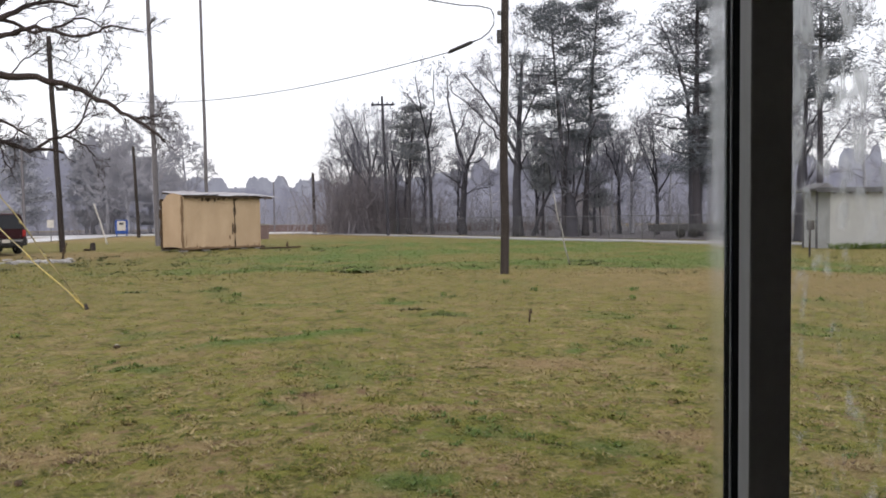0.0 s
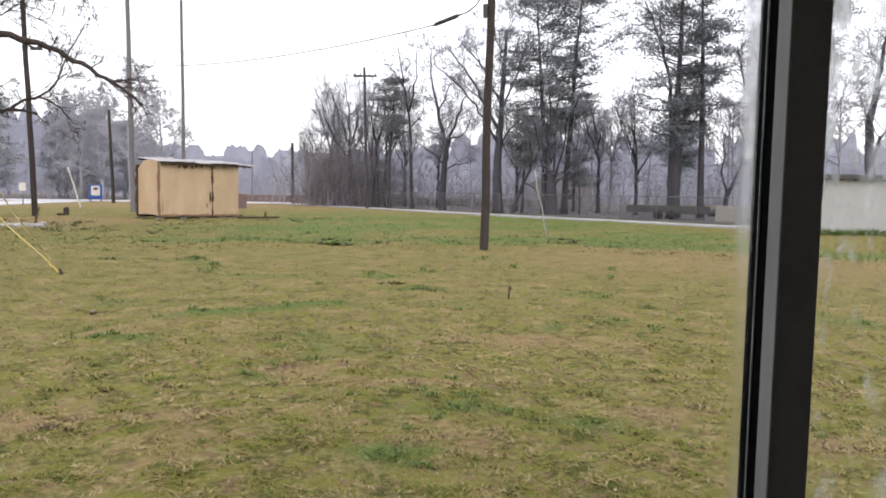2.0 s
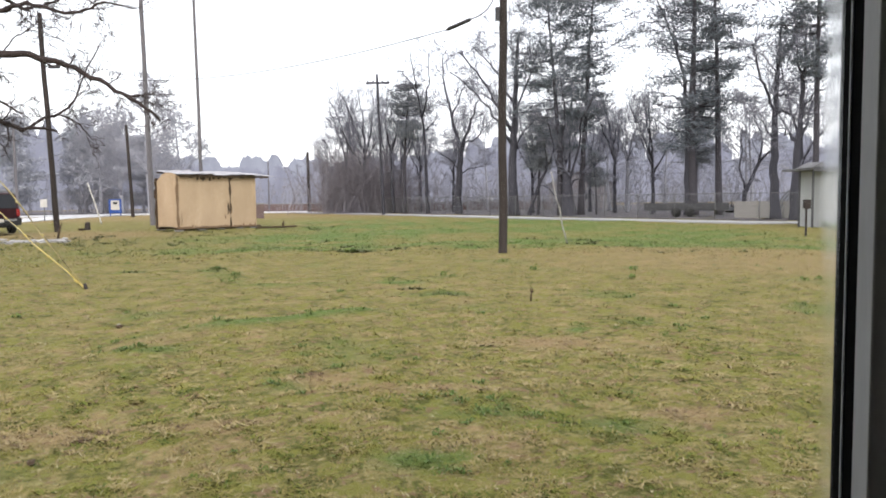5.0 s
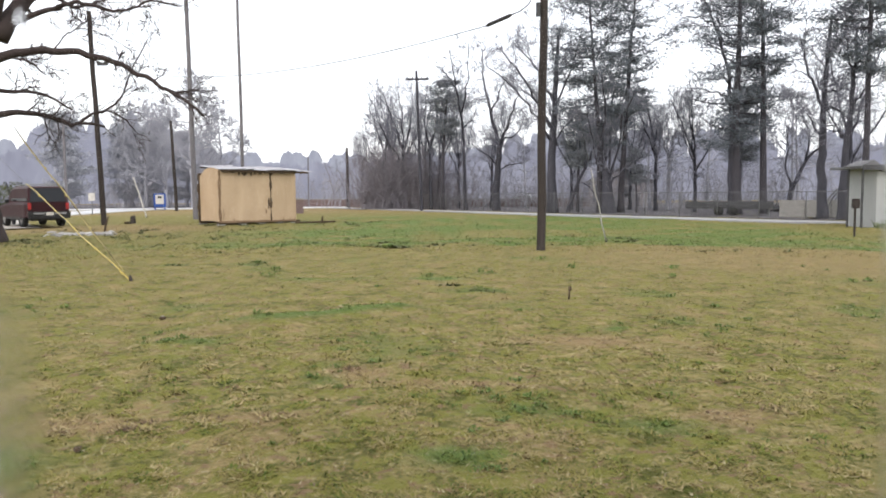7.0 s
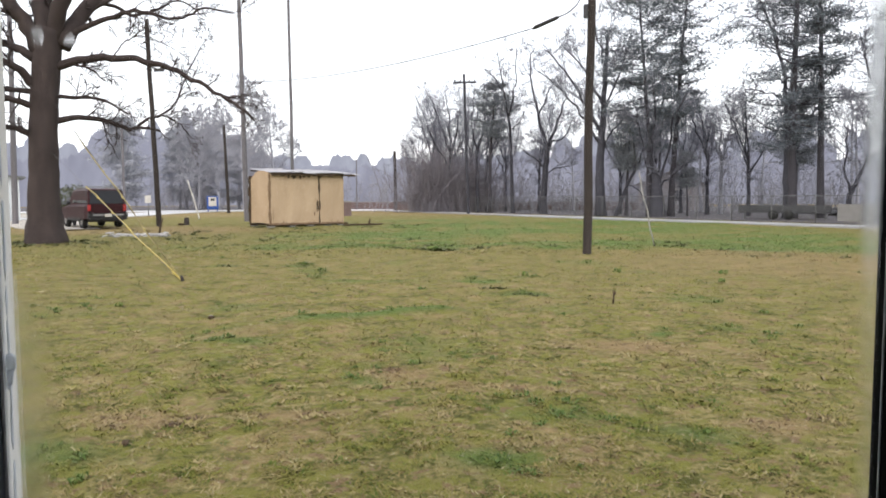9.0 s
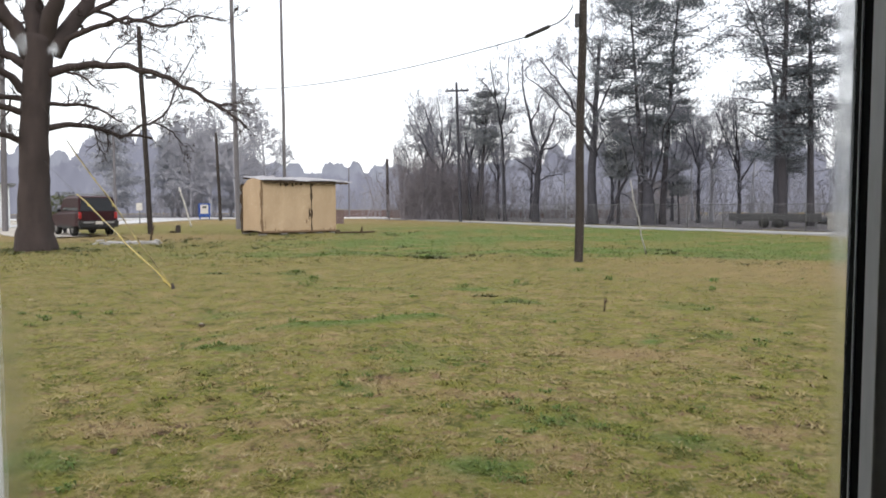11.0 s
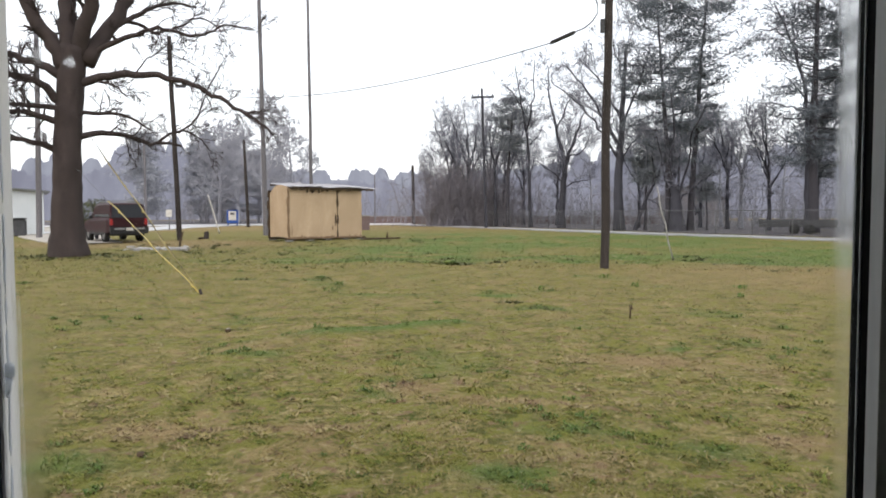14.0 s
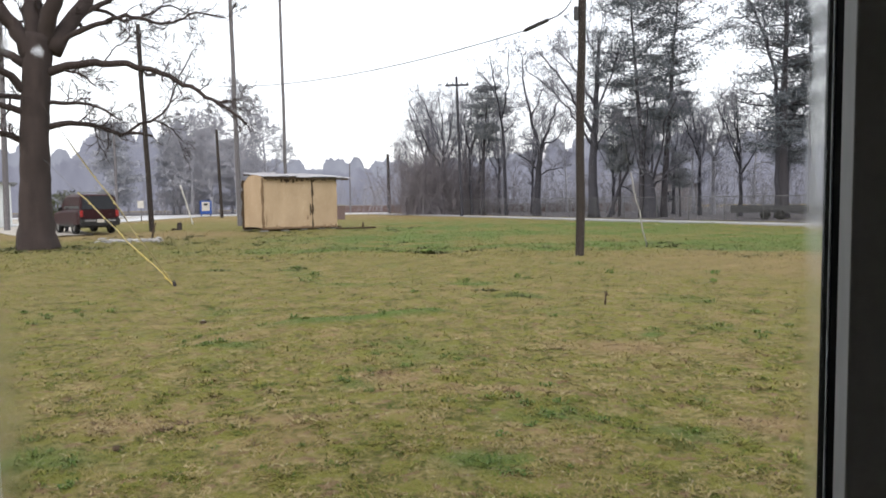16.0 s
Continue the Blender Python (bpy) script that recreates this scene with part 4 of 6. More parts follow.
tubes("splice", [([(0.18, 19.12, 5.82), (0.24, 19.08, 5.85), (0.78, 18.98, 6.05), (0.84, 18.96, 6.07)], (0.02, 0.052, 0.052, 0.02), 8)], M_CABLE, cable, "fat black cable splice")
loop = [(0.84, 18.96, 6.07), (1.05, 18.96, 6.15), (1.25, 19.0, 6.32), (1.38, 19.0, 6.52), (1.38, 19.0, 6.75), (1.30, 19.0, 6.92), (1.0, 19.1, 7.02), (0.5, 19.2, 7.08), (-0.3, 19.3, 7.25), (-1.4, 19.4, 7.6), (-4, 19.6, 8.4)]
tubes("drip_loop", [(loop, [0.017] * len(loop), 5)], M_CABLE, cable)


def guy(name, foot, head, guard, mat, label, r=0.028, wire=1.0, knots=0, thick=0.006, wire_mat=M_STEEL):
    """A guy wire with a plastic guard over its lower part."""
    g = base(name, pose(*foot), label, "guy wire", "guy wires")
    v = np.array(head, float) - np.array(foot, float)
    ln = np.linalg.norm(v)
    side = np.random.default_rng(int(abs(foot[0] * 37))).normal(0, 0.012, (9, 3))
    k = np.linspace(0.0, guard / ln, 9)
    tubes("guard", [(k[:, None] * v + side, [r] * 9, 7)], mat, g, "plastic guard sleeve")
    tubes("wire", [(np.array([-0.02, wire * 0.5, wire])[:, None] * v, [thick] * 3, 5)], wire_mat, g)
    for i in range(knots):
        c = (0.06 + 0.31 * i * (1.0 if knots < 3 else 0.62)) * guard / ln * v
        tubes("clamp", [([c - v / ln * 0.07, c, c + v / ln * 0.09], (r * 1.1, r * 1.9, r * 1.1), 7)], mat, g)
    tubes("anchor", [([(0.03, 0, -0.1), (0, 0, 0.03), (-0.02, 0.01, 0.1)], (0.03, 0.03, 0.02), 6)], M_POLE, g)
    return g


guy("guy_wire", (-6.2, 12.5, 0), (-16.0, 23.2, 3.1), 8.8, M_YELLOW, "yellow guarded guy wire from the lawn to the oak", 0.0135, 1.0, 5)
guy("guy_wire", (-6.22, 12.55, 0), (-16.0, 23.2, 5.0), 10.5, M_OLIVEGUARD, "steep dull olive guarded guy wire from the lawn to the oak", 0.0135, 1.0, 4, 0.008, M_POLE)
guy("guy_wire", (4.0, 23.0, 0), (1.8, 19.95, 7.55), 2.5, M_FADED, "dull grey guarded guy wire behind the lawn pole", 0.021, 1.0)
guy("guy_wire", (-23.1, 49.8, 0), (-24.9, 50.2, 5.6), 3.0, M_OFFWHITE, "pale guarded guy wire near the side road", 0.045, 0.55, 1)


# ---------------------------------------------------------------- trees
def wander(p, d, length, r0, r1, steps, rng, jitter, lift):
    pts = [np.array(p, float)]
    d = np.array(d, float)
    d /= np.linalg.norm(d)
    dirs = []
    for _ in range(steps):
        d = d + rng.normal(0, jitter, 3) + np.array([0, 0, lift])
        d /= np.linalg.norm(d)
        pts.append(pts[-1] + d * length / steps)
        dirs.append(d.copy())
    return np.array(pts), np.linspace(r0, r1, steps + 1), dirs


def sprout(lines, p, d, length, r, level, rng, spec):
    """Adds a limb and its side branches, down to twigs."""
    steps = (7, 6, 5, 4, 3)[min(level, 4)]
    pts, rad, dirs = wander(p, d, length, r, max(r * 0.3, spec["twig"]), steps, rng, spec["jitter"], spec["lift"][min(level, 3)])
    lines.append((pts, rad, 6 if r > 0.06 else 4 if r > 0.02 else 3))
    if level >= spec["levels"] or length < spec["short"]:
        return
    for _ in range(int(spec["kids"][min(level, 3)] * rng.uniform(0.7, 1.3) + 0.5)):
        s = rng.uniform(spec["from"], 1.0)
        i = min(int(s * steps), steps - 1)
        q = pts[i] + (pts[i + 1] - pts[i]) * (s * steps - i)
        u = rng.normal(0, 1, 3)
        u -= dirs[i] * u.dot(dirs[i])
        u /= np.linalg.norm(u) + 1e-9
        ang = rng.uniform(*spec["angle"])
        sprout(lines, q, dirs[i] * math.cos(ang) + u * math.sin(ang), length * rng.uniform(0.4, 0.68) * (1.15 - 0.4 * s), max(r * (1 - 0.65 * s) * 0.62, spec["twig"]), level + 1, rng, spec)


BARE = dict(levels=4, kids=(9, 7, 6, 4), jitter=0.13, lift=(0.02, 0.06, 0.05, 0.03), twig=0.011, short=0.45, angle=(0.45, 1.05), **{"from": 0.25})


def bare_tree(name, h, r, seed, m, label, mat=None, group="bare trees", **change):
    rng = np.random.default_rng(seed)
    spec = {**BARE, **change}
    t = base(name, m, label, "tree", group)
    clear = spec.get("clear", 0.3)
    pts, rad, dirs = wander((0, 0, -0.2), (0, 0, 1), h * 0.96, r, r * 0.16, 12, rng, spec.get("sway", 0.035), 0.05)
    rad[0] *= 1.35
    tubes("trunk", [(pts, rad, 9)], mat or M_BARE, t)
    lines = []
    for _ in range(spec["limbs"]):
        s = clear + (1 - clear) * rng.random() ** 1.15
        i = min(int(s * 12), 11)
        a = rng.uniform(0, 6.283)
        up = rng.uniform(0.35, 1.1)
        ln = h * spec.get("reach", 0.36) * rng.uniform(0.6, 1.1) * (1.25 - 0.75 * (s - clear) / (1 - clear))
        sprout(lines, pts[i] + (pts[i + 1] - pts[i]) * (s * 12 - i), (math.cos(a), math.sin(a), up), ln, rad[i] * 0.5, 1, rng, spec)
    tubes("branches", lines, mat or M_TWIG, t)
    return t


def needle_mass(name, centres, sizes, per, length, rng, mat, parent):
    """Needle tufts: many thin leaves round every centre."""
    c = np.repeat(np.asarray(centres), per, axis=0)
    s = np.repeat(np.asarray(sizes), per)
    n_ = len(c)
    p = c + rng.normal(0, 1, (n_, 3)) * s[:, None] * (0.5, 0.5, 0.2)
    d = rng.normal(0, 1, (n_, 3))
    d[:, 2] = d[:, 2] * 0.7 + 0.25
    d /= np.linalg.norm(d, axis=1)[:, None]
    w = np.cross(d, rng.normal(0, 1, (n_, 3)))
    w /= np.linalg.norm(w, axis=1)[:, None]
    ln = (length * rng.uniform(0.6, 1.3, n_))[:, None]
    v = np.stack([p - w * ln * 0.115, p + w * ln * 0.115, p + d * ln], 1).reshape(-1, 3)
    return link_mesh(name, v, np.arange(n_ * 3).reshape(-1, 3).tolist(), mat, parent)


def pine(name, h, r, seed, m, label, profile, bark=None, needles=None, whorls=20, per=32, group="pine trees", leaf=0.28, spray=0.95, sway=0.02):
    """profile: pairs of height share and branch length in metres; branches stand in loose whorls and bear flat sprays."""
    rng = np.random.default_rng(seed)
    t = base(name, m, label, "pine tree", group)
    pts, rad, _ = wander((0, 0, -0.2), (0, 0, 1), h, r, r * 0.14, 14, rng, sway, 0.05)
    rad[0] *= 1.25
    tubes("trunk", [(pts, rad, 9)], bark or M_PINEBARK, t)
    hs, ls = [p[0] for p in profile], [p[1] for p in profile]
    lines, cen, siz = [], [], []
    for k in range(whorls):
        s0 = hs[0] + (hs[-1] - hs[0]) * (k + rng.uniform(0.2, 0.8)) / whorls
        turn = rng.uniform(0, 6.283)
        for j in range(rng.integers(3, 6)):
            s = min(0.995, s0 + rng.normal(0, 0.012))
            i = min(int(s * 14), 13)
            q = pts[i] + (pts[i + 1] - pts[i]) * (s * 14 - i)
            a = turn + j * 1.4 + rng.normal(0, 0.35)
            ln = max(0.3, float(np.interp(s, hs, ls)) * rng.uniform(0.5, 1.15))
            up = rng.uniform(-0.12, 0.25) + 0.6 * max(0.0, s - 0.75)
            lp_, lr, ld = wander(q, (math.cos(a), math.sin(a), up), ln, max(0.022, rad[i] * 0.28), 0.012, 6, rng, 0.14, 0.03)
            lines.append((lp_, lr, 4))
            if rng.random() < 0.24 and s < 0.85:
                continue
            for n_ in range(2, 7):
                for _ in range(2 if n_ < 5 else 3):
                    if rng.random() < 0.35 + 0.1 * n_:
                        tip = lp_[n_] + rng.normal(0, 0.13 * ln + 0.12, 3) * (1, 1, 0.22) + (0, 0, 0.06)
                        lines.append((np.array([lp_[n_ - 1], (lp_[n_ - 1] + tip) / 2 + (0, 0, 0.03), tip]), np.array([0.02, 0.014, 0.008]), 3))
                        cen.append(tip)
                        siz.append(rng.uniform(0.5, 1.0) * spray)
    tubes("branches", lines, bark or M_PINEBARK, t)
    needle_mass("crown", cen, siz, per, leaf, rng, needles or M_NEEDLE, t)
    return t


# a tree drawn limb by limb, in a plane that its base turns, with the depth left to chance
def shaped_tree(name, m, label, seed, limbs, bark=None, fine=None, group="bare trees", sides=9, flare=0.3, kids=8, long=2.0, levels=4, twig=0.009):
    """limbs: radius at the start and end, then (side, height) points; the first is the trunk."""
    rng = np.random.default_rng(seed)
    t = base(name, m, label, "tree", group)
    spec = dict(BARE, levels=levels + 1, kids=(0, 5, 4.6, 3.4), jitter=0.2, lift=(0, 0.04, 0.03, 0.02), twig=twig, short=0.3, angle=(0.4, 1.1))
    spec["from"] = 0.2
    done, lines = [], []
    for k, (r0, r1, *pts) in enumerate(limbs):
        q = np.array(pts, float)
        run = np.concatenate([[0], np.cumsum(np.linalg.norm(np.diff(q, axis=0), axis=1))])
        steps = max(8, (5 if k == 0 else 3) * len(q))
        s = np.linspace(0, run[-1], steps)
        bent = np.stack([np.interp(s, run, q[:, i]) for i in (0, 1)], 1)
        for _ in range(2):
            bent[1:-1] = 0.25 * bent[:-2] + 0.5 * bent[1:-1] + 0.25 * bent[2:]
        dep = 0.0
        if done:
            old = np.concatenate(done)
            dep = old[np.argmin((old[:, 0] - bent[0, 0]) ** 2 + (old[:, 2] - bent[0, 1]) ** 2), 1]
        f = s / run[-1]
        way = rng.uniform(0.12, 0.4) * rng.choice((-1, 1)) * run[-1] * (0.08 if k == 0 else 1.0)
        line = np.stack([bent[:, 0], dep + way * f ** 1.1, bent[:, 1]], 1)
        line[1:] += rng.normal(0, min(0.035, 0.12 * r0 + 0.012) if sides > 12 else 0.075, (steps - 1, 3)) * (0.35 if k == 0 else 1.0)
        done.append(line)
        rad = r0 + (r1 - r0) * f ** (0.75 if k else 1.0)
        if k == 0:
            rad *= 1 + flare * np.exp(-np.clip(line[:, 2], 0, None) / (1.6 * r0))
        ob = tubes("limb" if k else "trunk", [(line, rad, sides if k == 0 else max(7, sides - 8))], bark or M_BARE, t)
        if k == 0 and sides > 12:
            for v in ob.data.vertices:
                a = math.atan2(v.co.y, v.co.x)
                g = 1 + 0.05 * math.sin(a * 7 + v.co.z) + 0.16 * math.sin(a * 5 + 1) * max(0, 0.9 - v.co.z)
                v.co.x, v.co.y = v.co.x * g, v.co.y * g
            continue
        for j in range(int(1.2 * kids * (0.6 if k == 0 else min(1.5, 0.55 + run[-1] / (2.2 * long))))):
            u = (rng.uniform(0.5, 1.0) if k == 0 else rng.uniform(0.22, 1.0)) if j else 1.0
            i = min(int(u * (steps - 1)), steps - 2)
            d = line[i + 1] - line[i]
            d /= np.linalg.norm(d)
            w = rng.normal(0, 1, 3) * (1, 1, 0.9) + (0, 0, 0.35)
            w -= d * w.dot(d)
            w /= np.linalg.norm(w)
            a = rng.uniform(0.4, 1.1) if j else 0.1
            sprout(lines, line[i], d * math.cos(a) + w * math.sin(a), long * rng.uniform(0.45, 1.1), max(twig * 1.3, rad[i] * 0.38), 2, rng, spec)
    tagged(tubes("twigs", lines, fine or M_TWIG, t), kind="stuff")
    return t


# the great oak beside the drive
shaped_tree("oak_tree", pose(-16.37, 23.21, 0, 0, 0, 35.2), "massive bare oak with spreading drooping limbs on the lawn", 77, (
    (0.49, 0.42, (0, -0.2), (0.02, 1.2), (0.07, 3.18), (0.16, 5.11), (0.26, 6.3), (0.34, 7.3)),
    (0.3, 0.18, (0.12, 6.55), (-0.41, 7.64), (-0.68, 8.08), (-1.08, 8.68), (-1.37, 9.84)),
    (0.31, 0.24, (0.24, 6.76), (0.19, 7.99), (0.21, 8.95), (0.13, 10.65)),
    (0.3, 0.19, (0.52, 6.88), (0.85, 8.07), (0.96, 9.05), (1.17, 10.82)),
    (0.32, 0.18, (0.73, 6.74), (1.37, 7.84), (1.93, 8.79), (2.31, 9.63), (2.8, 10.9)),
    (0.17, 0.045, (0.45, 6), (0.98, 6.2), (1.7, 6.38), (2.9, 6.4), (3.86, 6.18), (4.65, 5.82), (5.35, 5.34), (5.87, 5.05), (6.72, 4.32)),
    (0.055, 0.02, (5.87, 5.05), (6.3, 5.19), (6.77, 5.24)),
    (0.085, 0.03, (0.34, 5.01), (1.04, 5.01), (1.94, 4.97), (2.49, 4.56), (2.77, 4.43)),
    (0.12, 0.045, (0.32, 4.15), (1.29, 4.4), (2.11, 4.28), (2.66, 4.02), (3.24, 4.13), (3.92, 4.01)),
    (0.06, 0.02, (3.14, 4.16), (3.63, 4.56), (4.23, 4.65), (4.82, 4.26), (5.06, 3.95)),
    (0.05, 0.018, (3.83, 4.52), (4.63, 5.09), (4.69, 5.82), (5.38, 7.14)),
    (0.12, 0.025, (0.91, 6.96), (1.27, 7.34), (2, 7.72), (2.74, 7.94), (3.22, 8.11), (3.7, 7.9), (4.38, 7.73), (5.2, 8.21), (6.13, 8.06)),
    (0.08, 0.025, (1.83, 8.49), (2.57, 8.48), (3.22, 8.21), (3.91, 8.64), (4.71, 9.15), (5.11, 9.31), (5.83, 8.88)),
    (0.12, 0.04, (1.56, 8.16), (2.29, 8.64), (3.05, 9.14), (3.92, 9.56), (4.71, 9.46)),
    (0.06, 0.025, (0.8, 6.23), (1.33, 6.07), (1.78, 5.91), (1.95, 5.63)),
    (0.028, 0.012, (2.3, 6.41), (2.73, 7.05), (3.2, 7.18), (3.59, 7.14), (4.26, 6.73)),
    (0.17, 0.1, (-0.06, 6.25), (-0.64, 6.67), (-0.96, 6.73), (-1.76, 7.03)),
    (0.16, 0.09, (-0.08, 5.39), (-0.65, 5.91), (-0.98, 6.08), (-1.86, 6.09)),
    (0.11, 0.06, (-0.09, 5.1), (-0.76, 5.19), (-1.73, 5.21)),
    (0.13, 0.07, (-0.1, 4.67), (-0.76, 4.81), (-1.82, 4.89)),
    (0.13, 0.06, (-0.12, 3.63), (-0.79, 3.91), (-1.84, 4.05)),
), M_OAK, M_OAK, "", sides=20, flare=0.35, kids=7.5, long=1.0, twig=0.008)

# bare trees behind the fence, each with its own fork and limbs
shaped_tree("bare_tree", pose(6.01, 57.90, 0, 0, 0, -5.9), "tall bare tree with a thick straight trunk", 101, (
    (0.42, 0.1, (-0, -0.2), (-0.15, 3.45), (0.09, 7.86), (0.24, 11.78), (0.44, 14.37)),
    (0.17, 0.04, (-0.17, 6.76), (-1.5, 9.43), (-2.84, 11.35), (-4.3, 12.72)),
    (0.14, 0.03, (0.04, 8.74), (-1.29, 11.61), (-2.62, 13.18), (-3.28, 13.86)),
    (0.12, 0.03, (-0.16, 5.66), (-1.72, 8.12), (-3.28, 10.14), (-4.93, 11.15)),
    (0.12, 0.03, (0.22, 8.29), (1.12, 10.67), (1.75, 12.6)),
    (0.09, 0.03, (-0.12, 5), (0.93, 6.74), (1.79, 7.6)),
    (0.1, 0.03, (0.24, 11.78), (-0.34, 13.53), (-0.65, 14.63)),
), kids=9, long=2.6, levels=4)
shaped_tree("bare_tree", pose(1.77, 66.00, 0, 0, 0, -1.5), "crooked bare tree with a forked trunk", 102, (
    (0.34, 0.24, (0, -0.2), (0.1, 3.25), (0.36, 6.03)),
    (0.2, 0.04, (0.36, 5.88), (-0.3, 8.05), (-1.01, 11.32), (-1.41, 14.07), (-0.9, 15.3)),
    (0.17, 0.04, (0.41, 5.88), (0.76, 7.19), (1.52, 8.78), (2.02, 10.53)),
    (0.1, 0.03, (0.1, 4.16), (-1.32, 5.54), (-2.54, 6.06)),
    (0.1, 0.03, (0.41, 6.28), (2.03, 6.92), (2.63, 8.77)),
    (0.1, 0.03, (-0.5, 8.81), (0.36, 10.8), (1.11, 12.28)),
    (0.07, 0.03, (0.1, 3.75), (1.12, 4.25), (2.39, 4.24)),
), kids=8, long=2.2, levels=4)
shaped_tree("bare_tree", pose(-1.02, 69.98, 0, 0, 0, 0.8), "slender bare tree leaning at its top", 103, (
    (0.2, 0.03, (0, -0.2), (-0.17, 6.01), (-0.33, 8.7), (-0.87, 11.39), (-1.52, 15.41)),
    (0.1, 0.03, (-0.39, 9.24), (0.36, 11.9), (0.19, 15.64)),
    (0.07, 0.02, (-0.98, 11.66), (-2.22, 13.29), (-3.03, 13.58)),
    (0.07, 0.02, (-0.28, 7.63), (0.74, 8.69), (1.27, 9.75)),
), kids=9, long=1.9)
shaped_tree("bare_tree", pose(16.88, 64.82, 0, 0, 0, -14.6), "small haze-paled bare tree with a forked crown", 104, (
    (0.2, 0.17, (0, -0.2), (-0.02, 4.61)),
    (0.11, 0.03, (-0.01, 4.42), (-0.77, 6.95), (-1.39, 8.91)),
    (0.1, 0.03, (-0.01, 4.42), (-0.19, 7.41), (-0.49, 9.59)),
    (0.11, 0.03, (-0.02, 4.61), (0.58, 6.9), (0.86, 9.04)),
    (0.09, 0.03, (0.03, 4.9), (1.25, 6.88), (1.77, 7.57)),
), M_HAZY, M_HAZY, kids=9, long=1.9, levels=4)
shaped_tree("bare_tree", pose(17.82, 52.01, 0, 0, 0, -18.9), "tall bare tree bending sideways beside the pines", 105, (
    (0.24, 0.04, (0, -0.2), (0.03, 4.64), (-0.27, 10), (-1.41, 13.8), (-2.36, 15.75)),
    (0.1, 0.03, (-0.7, 11.18), (-1.16, 13.89), (-0.95, 15.76)),
    (0.08, 0.03, (-1.26, 13.33), (-2.51, 14.04), (-3.41, 14.14)),
    (0.08, 0.03, (-0.17, 8.09), (-1.72, 8.96), (-2.8, 9.03)),
), kids=9, long=2.0)
shaped_tree("bare_tree", pose(7.21, 58.57, 0, 0, 0, -7.0), "low leaning bare tree", 106, (
    (0.17, 0.06, (0, -0.2), (0.74, 2.11), (1.61, 4.11), (1.23, 6.34)),
    (0.07, 0.03, (0.82, 2.64), (2.07, 1.65), (2.6, 1.42)),
    (0.08, 0.03, (1.61, 4.11), (2.47, 5.65), (3.12, 6.08)),
), kids=5, long=1.4)
shaped_tree("bare_tree", pose(10.08, 56.10, 0, 0, 0, -10.2), "stout stump-like trunk with many thin stems", 107, (
    (0.55, 0.3, (0, -0.2), (-0.11, 1.85), (-0.25, 3.36)),
    (0.13, 0.03, (-0.2, 2.93), (-0.52, 5.5), (-0.3, 8.05), (-0.74, 10.6)),
    (0.13, 0.03, (-0.07, 2.84), (0.23, 5.49), (0.04, 7.62), (0.43, 9.71)),
    (0.1, 0.03, (-0.24, 2.5), (-1.11, 4.66), (-1.38, 6.38), (-1.64, 7.67)),
    (0.12, 0.03, (0.01, 2.58), (0.66, 4.63), (0.72, 6.75), (1.68, 8.83)),
    (0.08, 0.03, (-0.07, 2.07), (1.13, 3.55), (2.36, 4.17), (2.97, 4.58)),
), kids=8, long=1.5)
shaped_tree("bare_tree", pose(19.79, 42.60, 0, 0, 0, -24.9), "tall forked bare tree behind the barrier", 108, (
    (0.29, 0.07, (0, -0.2), (-0.14, 2.82), (-0.09, 6.02), (-0.02, 9.49), (0.14, 11.34)),
    (0.17, 0.05, (0.04, 9.17), (0.69, 10.04), (1.07, 10.93), (1.17, 12.15)),
    (0.12, 0.04, (-0.15, 6.02), (-0.65, 7.65), (-1.12, 8.8), (-1.36, 10.25)),
    (0.1, 0.04, (-0.1, 6.34), (0.52, 6.3), (1.05, 5.64)),
    (0.08, 0.03, (-0.13, 4.43), (-0.59, 5.57), (-1.04, 6.07)),
    (0.09, 0.04, (-0.12, 6.97), (0.35, 7.26), (1.04, 7.52)),
), kids=9, long=1.9)
shaped_tree("bare_tree", pose(19.80, 40.38, 0, 0, 0, -26.1), "bare tree with a crooked trunk behind the barrier", 109, (
    (0.24, 0.06, (0, -0.2), (0, 1.83), (0.05, 3.65), (0.22, 5.75), (0.4, 8.42), (0.42, 10.19)),
    (0.1, 0.03, (0.22, 5.75), (0.71, 6.92), (1.35, 7.16)),
    (0.09, 0.03, (0.06, 4.26), (-0.56, 5.04), (-0.97, 5.21)),
    (0.08, 0.03, (0.35, 7.54), (-0, 8.76), (-0.16, 9.66)),
), kids=8, long=1.7)
shaped_tree("bare_tree", pose(19.35, 46.08, 0, 0, 0, -22.8), "low slanting bare tree behind the barrier", 110, (
    (0.2, 0.06, (0, -0.2), (0.11, 1.72), (0.85, 3.44), (1.5, 4.21)),
    (0.08, 0.03, (0.11, 1.72), (-0.19, 3.64), (-0.06, 5.72)),
    (0.07, 0.03, (0.85, 3.44), (1.02, 4.98), (0.61, 6.37)),
), kids=7, long=1.5)
shaped_tree("bare_tree", pose(22.30, 35.56, 0, 0, 0, -32.1), "crooked bare tree behind the white building", 111, (
    (0.33, 0.05, (0, -0.2), (-0.11, 3.04), (-0.28, 5.02), (-0.08, 6.7), (0.16, 8.9), (0.35, 10.52)),
    (0.13, 0.04, (-0.14, 3.47), (0.41, 4.73), (0.83, 5.69), (1.52, 6.14)),
    (0.1, 0.03, (-0.04, 6.83), (0.6, 7.49), (1.25, 7.95)),
    (0.08, 0.03, (-0.25, 5.44), (-0.54, 6.15), (-0.63, 6.86)),
    (0.07, 0.03, (0.08, 8.08), (-0.32, 8.65), (-0.49, 9.5)),
), kids=9, long=1.7)

